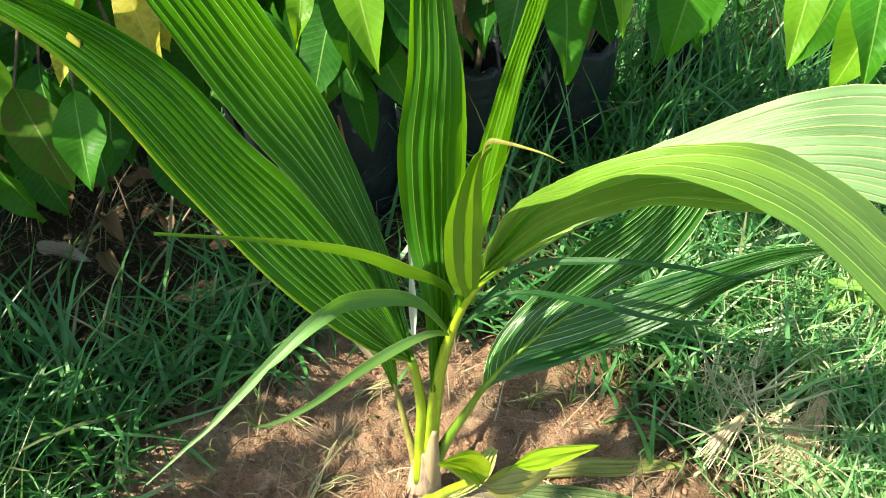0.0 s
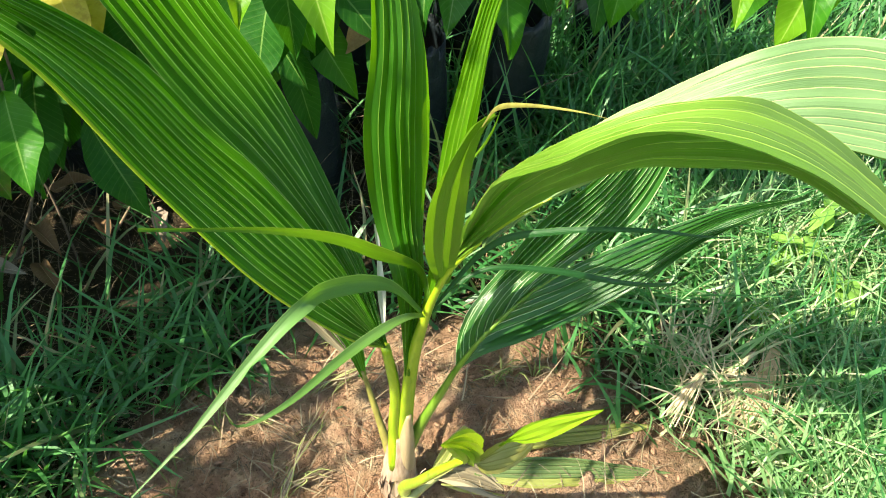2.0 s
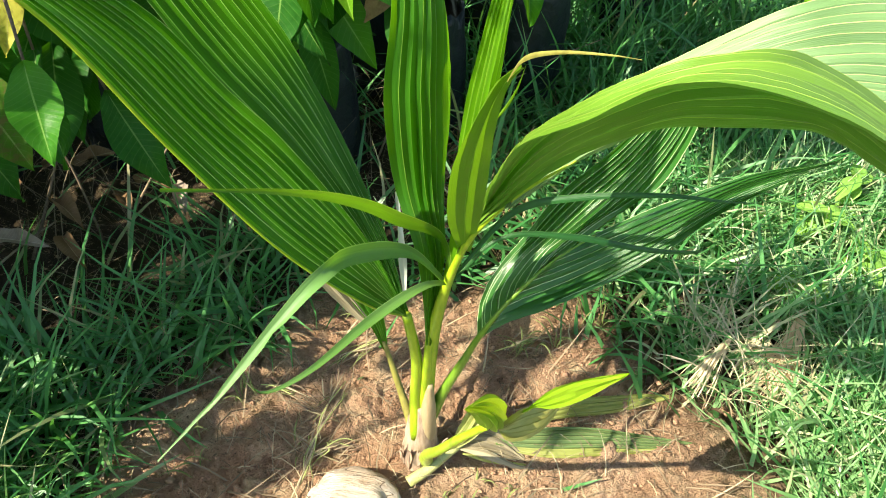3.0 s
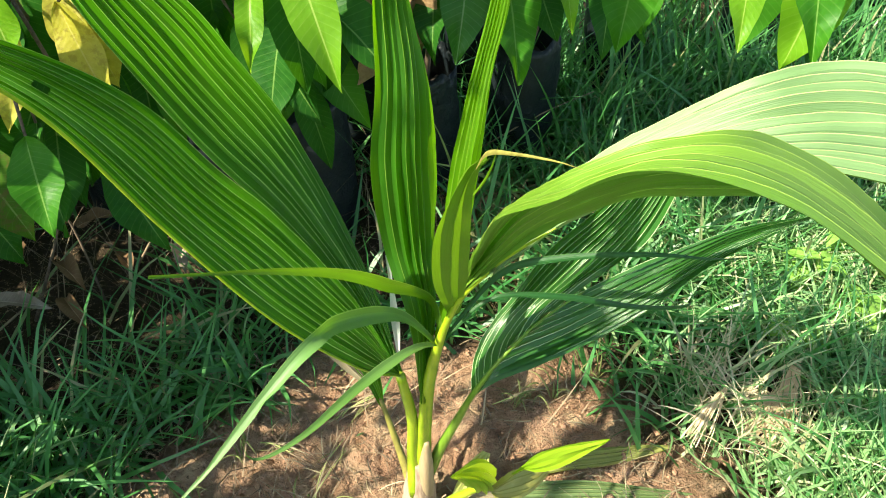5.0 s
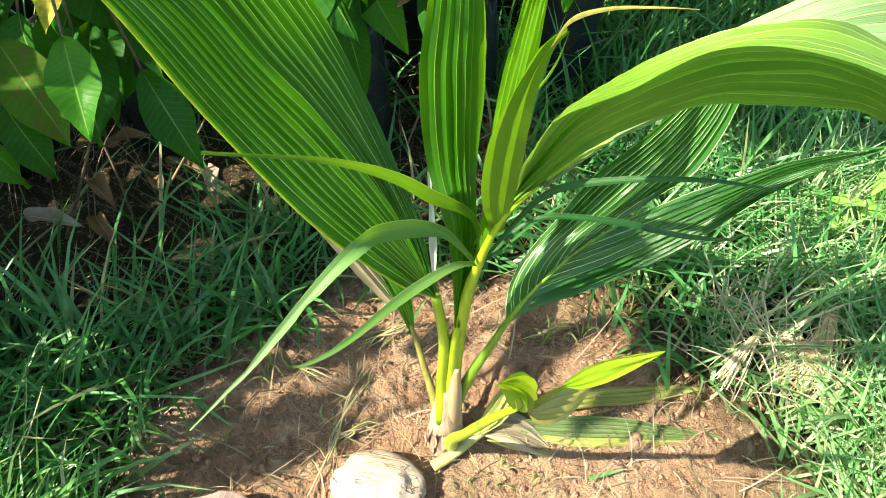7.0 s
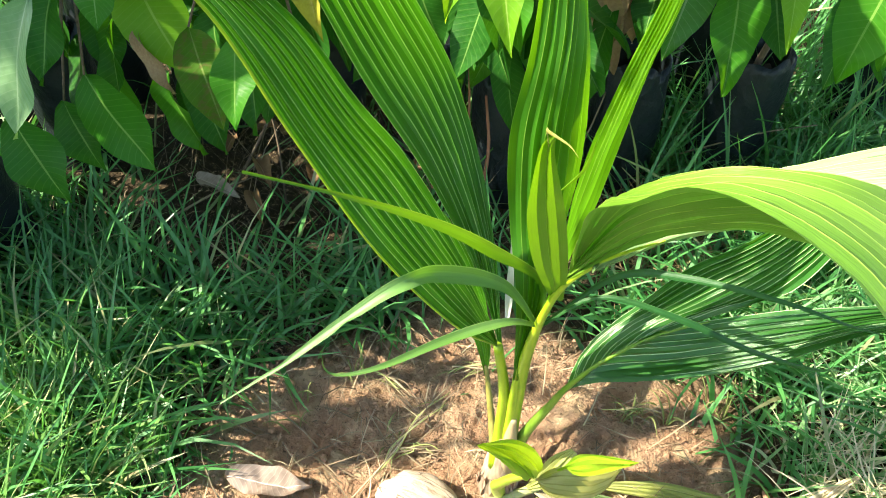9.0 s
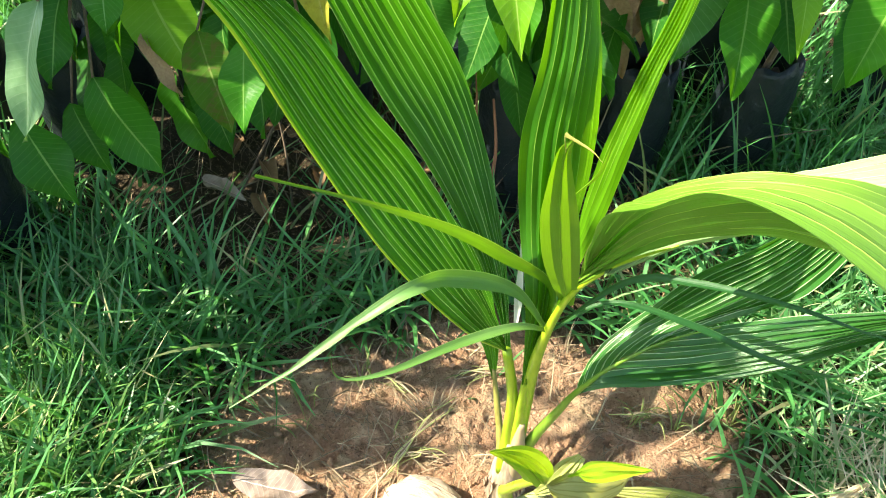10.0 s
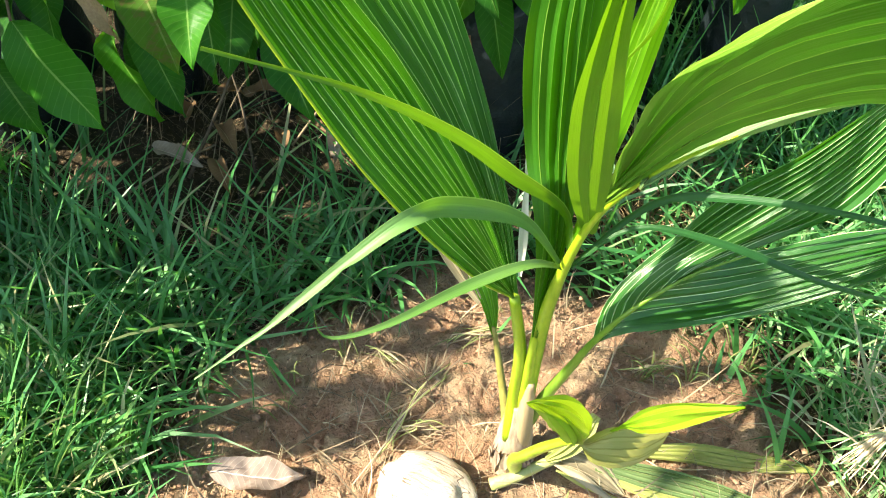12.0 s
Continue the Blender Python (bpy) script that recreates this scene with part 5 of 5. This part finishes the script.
clods(4200, 5)
clods(420, 9, 0.0052, 2.2, (-0.5, 0.5, -0.4, 0.3))


def dry_stalk(x0, y0, x1, y1, seed, tufts=14):
    """A dry grass stalk lying on the soil with thin side straws and a few frayed yellow-green blades."""
    rng = random.Random(seed)
    st = empty("dry_stalk", (x0, y0, 0.0), "dry yellowish grass stalk with a frayed tuft lying on soil", "straw", "stalks")
    dx, dy = x1 - x0, y1 - y0
    for k in range(5):
        f, g = rng.uniform(0.75, 1.0), rng.uniform(0.0, 0.25)
        o, q = rng.uniform(-0.010, 0.010), rng.uniform(-0.010, 0.010)
        tube("straw", [(dx * g + o, dy * g, 0.016), (dx * 0.35 + o * 0.5 + q, dy * 0.35, 0.026), (dx * 0.7 * f - q, dy * 0.7 * f + o, 0.028), (dx * f + o * 2, dy * f - o, 0.020)], [0.0010, 0.0014, 0.0011, 0.0006], STRAW if k % 3 == 0 else (TUFT if k % 3 == 1 else STRAW_DULL), st, 5, 12)
    for k in range(tufts):
        a = rng.uniform(-0.6, 0.6) + math.atan2(dy, dx) + (math.pi if k % 3 == 0 else 0)
        ln, f = rng.uniform(0.03, 0.075), rng.uniform(0.1, 0.85)
        bx, by = dx * f + rng.uniform(-0.012, 0.012), dy * f + rng.uniform(-0.012, 0.012)
        strap("blade", [(bx, by, 0.018), (bx + 0.5 * ln * math.cos(a), by + 0.5 * ln * math.sin(a), 0.026), (bx + ln * math.cos(a), by + ln * math.sin(a), 0.018)], rng.uniform(0.0014, 0.0028), (-math.sin(a), math.cos(a), 0.2), TUFT if k % 3 == 0 else STRAW_DULL, st, rows=8)
    return st


blades("dry_straw", 700, {"box": (-0.55, 0.5, -0.35, 0.32), "rule": lambda x, y: (min(1.0, 0.25 + math.exp(-((x + 0.17) ** 2 + (y - 0.02) ** 2) / 0.008) + 0.8 * math.exp(-((x - 0.25) ** 2 + (y + 0.06) ** 2) / 0.02)), 1.0)}, (0.03, 0.11), (0.0010, 0.0026), (1.35, 1.75), STRAW, "thin pale straws scattered on the soil", "straw", 18, 5, 0.007)
blades("dry_straw", 2600, {"box": (-0.55, 0.5, -0.35, 0.32), "rule": lambda x, y: (0.9 if patch_edge(x, y) < 0.1 and noise.noise(Vector((x * 6.0, y * 6.0, 41.0))) > -0.05 else 0.15, 1.0)}, (0.012, 0.05), (0.0010, 0.0024), (1.1, 1.75), STRAW_DULL, "short dark rotted straw bits on the soil", "straw", 24, 4, 0.006)
TUFT = plain_leaf("tuft_blade", (0.13, 0.18, 0.05), (0.27, 0.29, 0.11), (0.32, 0.38, 0.08), 0.25, 0.5)
dry_stalk(-0.221, -0.114, -0.132, 0.168, 1, 12)
dry_stalk(-0.17, 0.16, -0.06, 0.23, 2)
dry_stalk(-0.19, -0.02, -0.12, 0.02, 4, 8)
dry_stalk(-0.29, 0.13, -0.20, 0.10, 5, 8)
dry_stalk(0.14, 0.19, 0.24, 0.22, 3)


def grass_tuft(x, y, n, height, mat, label, seed, spread=0.02):
    rng = random.Random(seed)
    tuft = empty("grass_tuft", (x, y, ground_height(x, y)), label, "grass tuft", "tufts on the soil")
    for k in range(n):
        a = rng.random() * 6.283
        h = height * rng.uniform(0.5, 1.1)
        o = rng.uniform(0.2, 1.0) * h
        bx, by = rng.uniform(-spread, spread), rng.uniform(-spread, spread)
        strap("blade", [(bx, by, 0.0), (bx + 0.25 * o * math.cos(a), by + 0.25 * o * math.sin(a), h * 0.55), (bx + 0.7 * o * math.cos(a), by + 0.7 * o * math.sin(a), h * 0.8), (bx + 1.2 * o * math.cos(a), by + 1.2 * o * math.sin(a), h * 0.6)], rng.uniform(0.003, 0.005), (-math.sin(a), math.cos(a), 0.0), mat, tuft, rows=10)
    return tuft


for k, (x, y, n, h) in enumerate(((0.19, 0.20, 9, 0.07), (0.235, 0.215, 6, 0.06), (0.09, -0.075, 6, 0.035), (0.055, -0.085, 5, 0.03), (0.13, -0.09, 5, 0.03), (0.02, -0.10, 4, 0.03), (-0.40, 0.03, 5, 0.07), (-0.385, -0.02, 5, 0.06), (-0.33, 0.12, 7, 0.09), (-0.20, 0.01, 5, 0.03), (0.33, 0.26, 8, 0.09), (-0.10, 0.27, 6, 0.06))):
    grass_tuft(x, y, n, h, TUFT, "small yellowish green grass tuft rooted in soil", 50 + k)


def weed(x, y, height, n, seed):
    """A herb with broad light green leaves on a thin stalk."""
    rng = random.Random(seed)
    w = empty("weed", (x, y, 0), "broad-leaved light green weed standing in the grass", "weed", "weeds")
    tube("stem", [(0, 0, 0), (0.01, 0.0, height * 0.5), (0.0, 0.01, height)], [0.003, 0.0025, 0.0015], TUFT, w, 6, 8)
    for k in range(n):
        a = rng.random() * 6.283
        z = height * rng.uniform(0.35, 1.05)
        V, F, UV = leaf_mesh(rng.uniform(0.05, 0.08), rng.uniform(0.030, 0.046), 0.3, 0.3, 0.06, seed + k, 10, 7)
        lf = mesh_object("leaf", V, F, WEED, UV, parent=w)
        lf.matrix_basis = pose(0, 0, z, rng.uniform(-25, 15), rng.uniform(-15, 15), math.degrees(a))
    return w


weed(0.785, 0.405, 0.16, 9, 1)
weed(0.88, 0.50, 0.15, 8, 2)
weed(0.845, 0.33, 0.11, 7, 3)
weed(0.98, 0.50, 0.14, 8, 4)
weed(0.72, 0.30, 0.08, 4, 5)

# twigs and roots under the saplings
for k, (x, y, z, ex, ey, ez, r, mat) in enumerate(((-0.30, 0.62, 0.02, -0.28, 0.64, 0.40, 0.004, TWIG_RED), (-0.24, 0.60, 0.02, -0.23, 0.60, 0.34, 0.005, TWIG_RED), (-0.78, 0.42, 0.03, -0.70, 0.62, 0.25, 0.004, BARK), (-0.66, 0.48, 0.02, -0.74, 0.58, 0.30, 0.003, BARK), (-0.60, 0.55, 0.05, -0.48, 0.62, 0.22, 0.003, STRAW_DULL), (-0.10, 0.72, 0.02, -0.02, 0.78, 0.28, 0.003, STRAW_DULL), (-0.86, 0.30, 0.06, -0.72, 0.46, 0.10, 0.003, STRAW_DULL), (0.16, 0.86, 0.10, 0.42, 0.90, 0.22, 0.002, STRAW_DULL))):
    tw = tube("twig", [(x, y, z), ((x + ex) / 2 + 0.015, (y + ey) / 2, (z + ez) / 2 + 0.02), (ex, ey, ez)], [r, r * 0.8, r * 0.5], mat, None, 7, 10)
    tagged(tw, "thin bare brown twig under the saplings", "twig", "twigs")
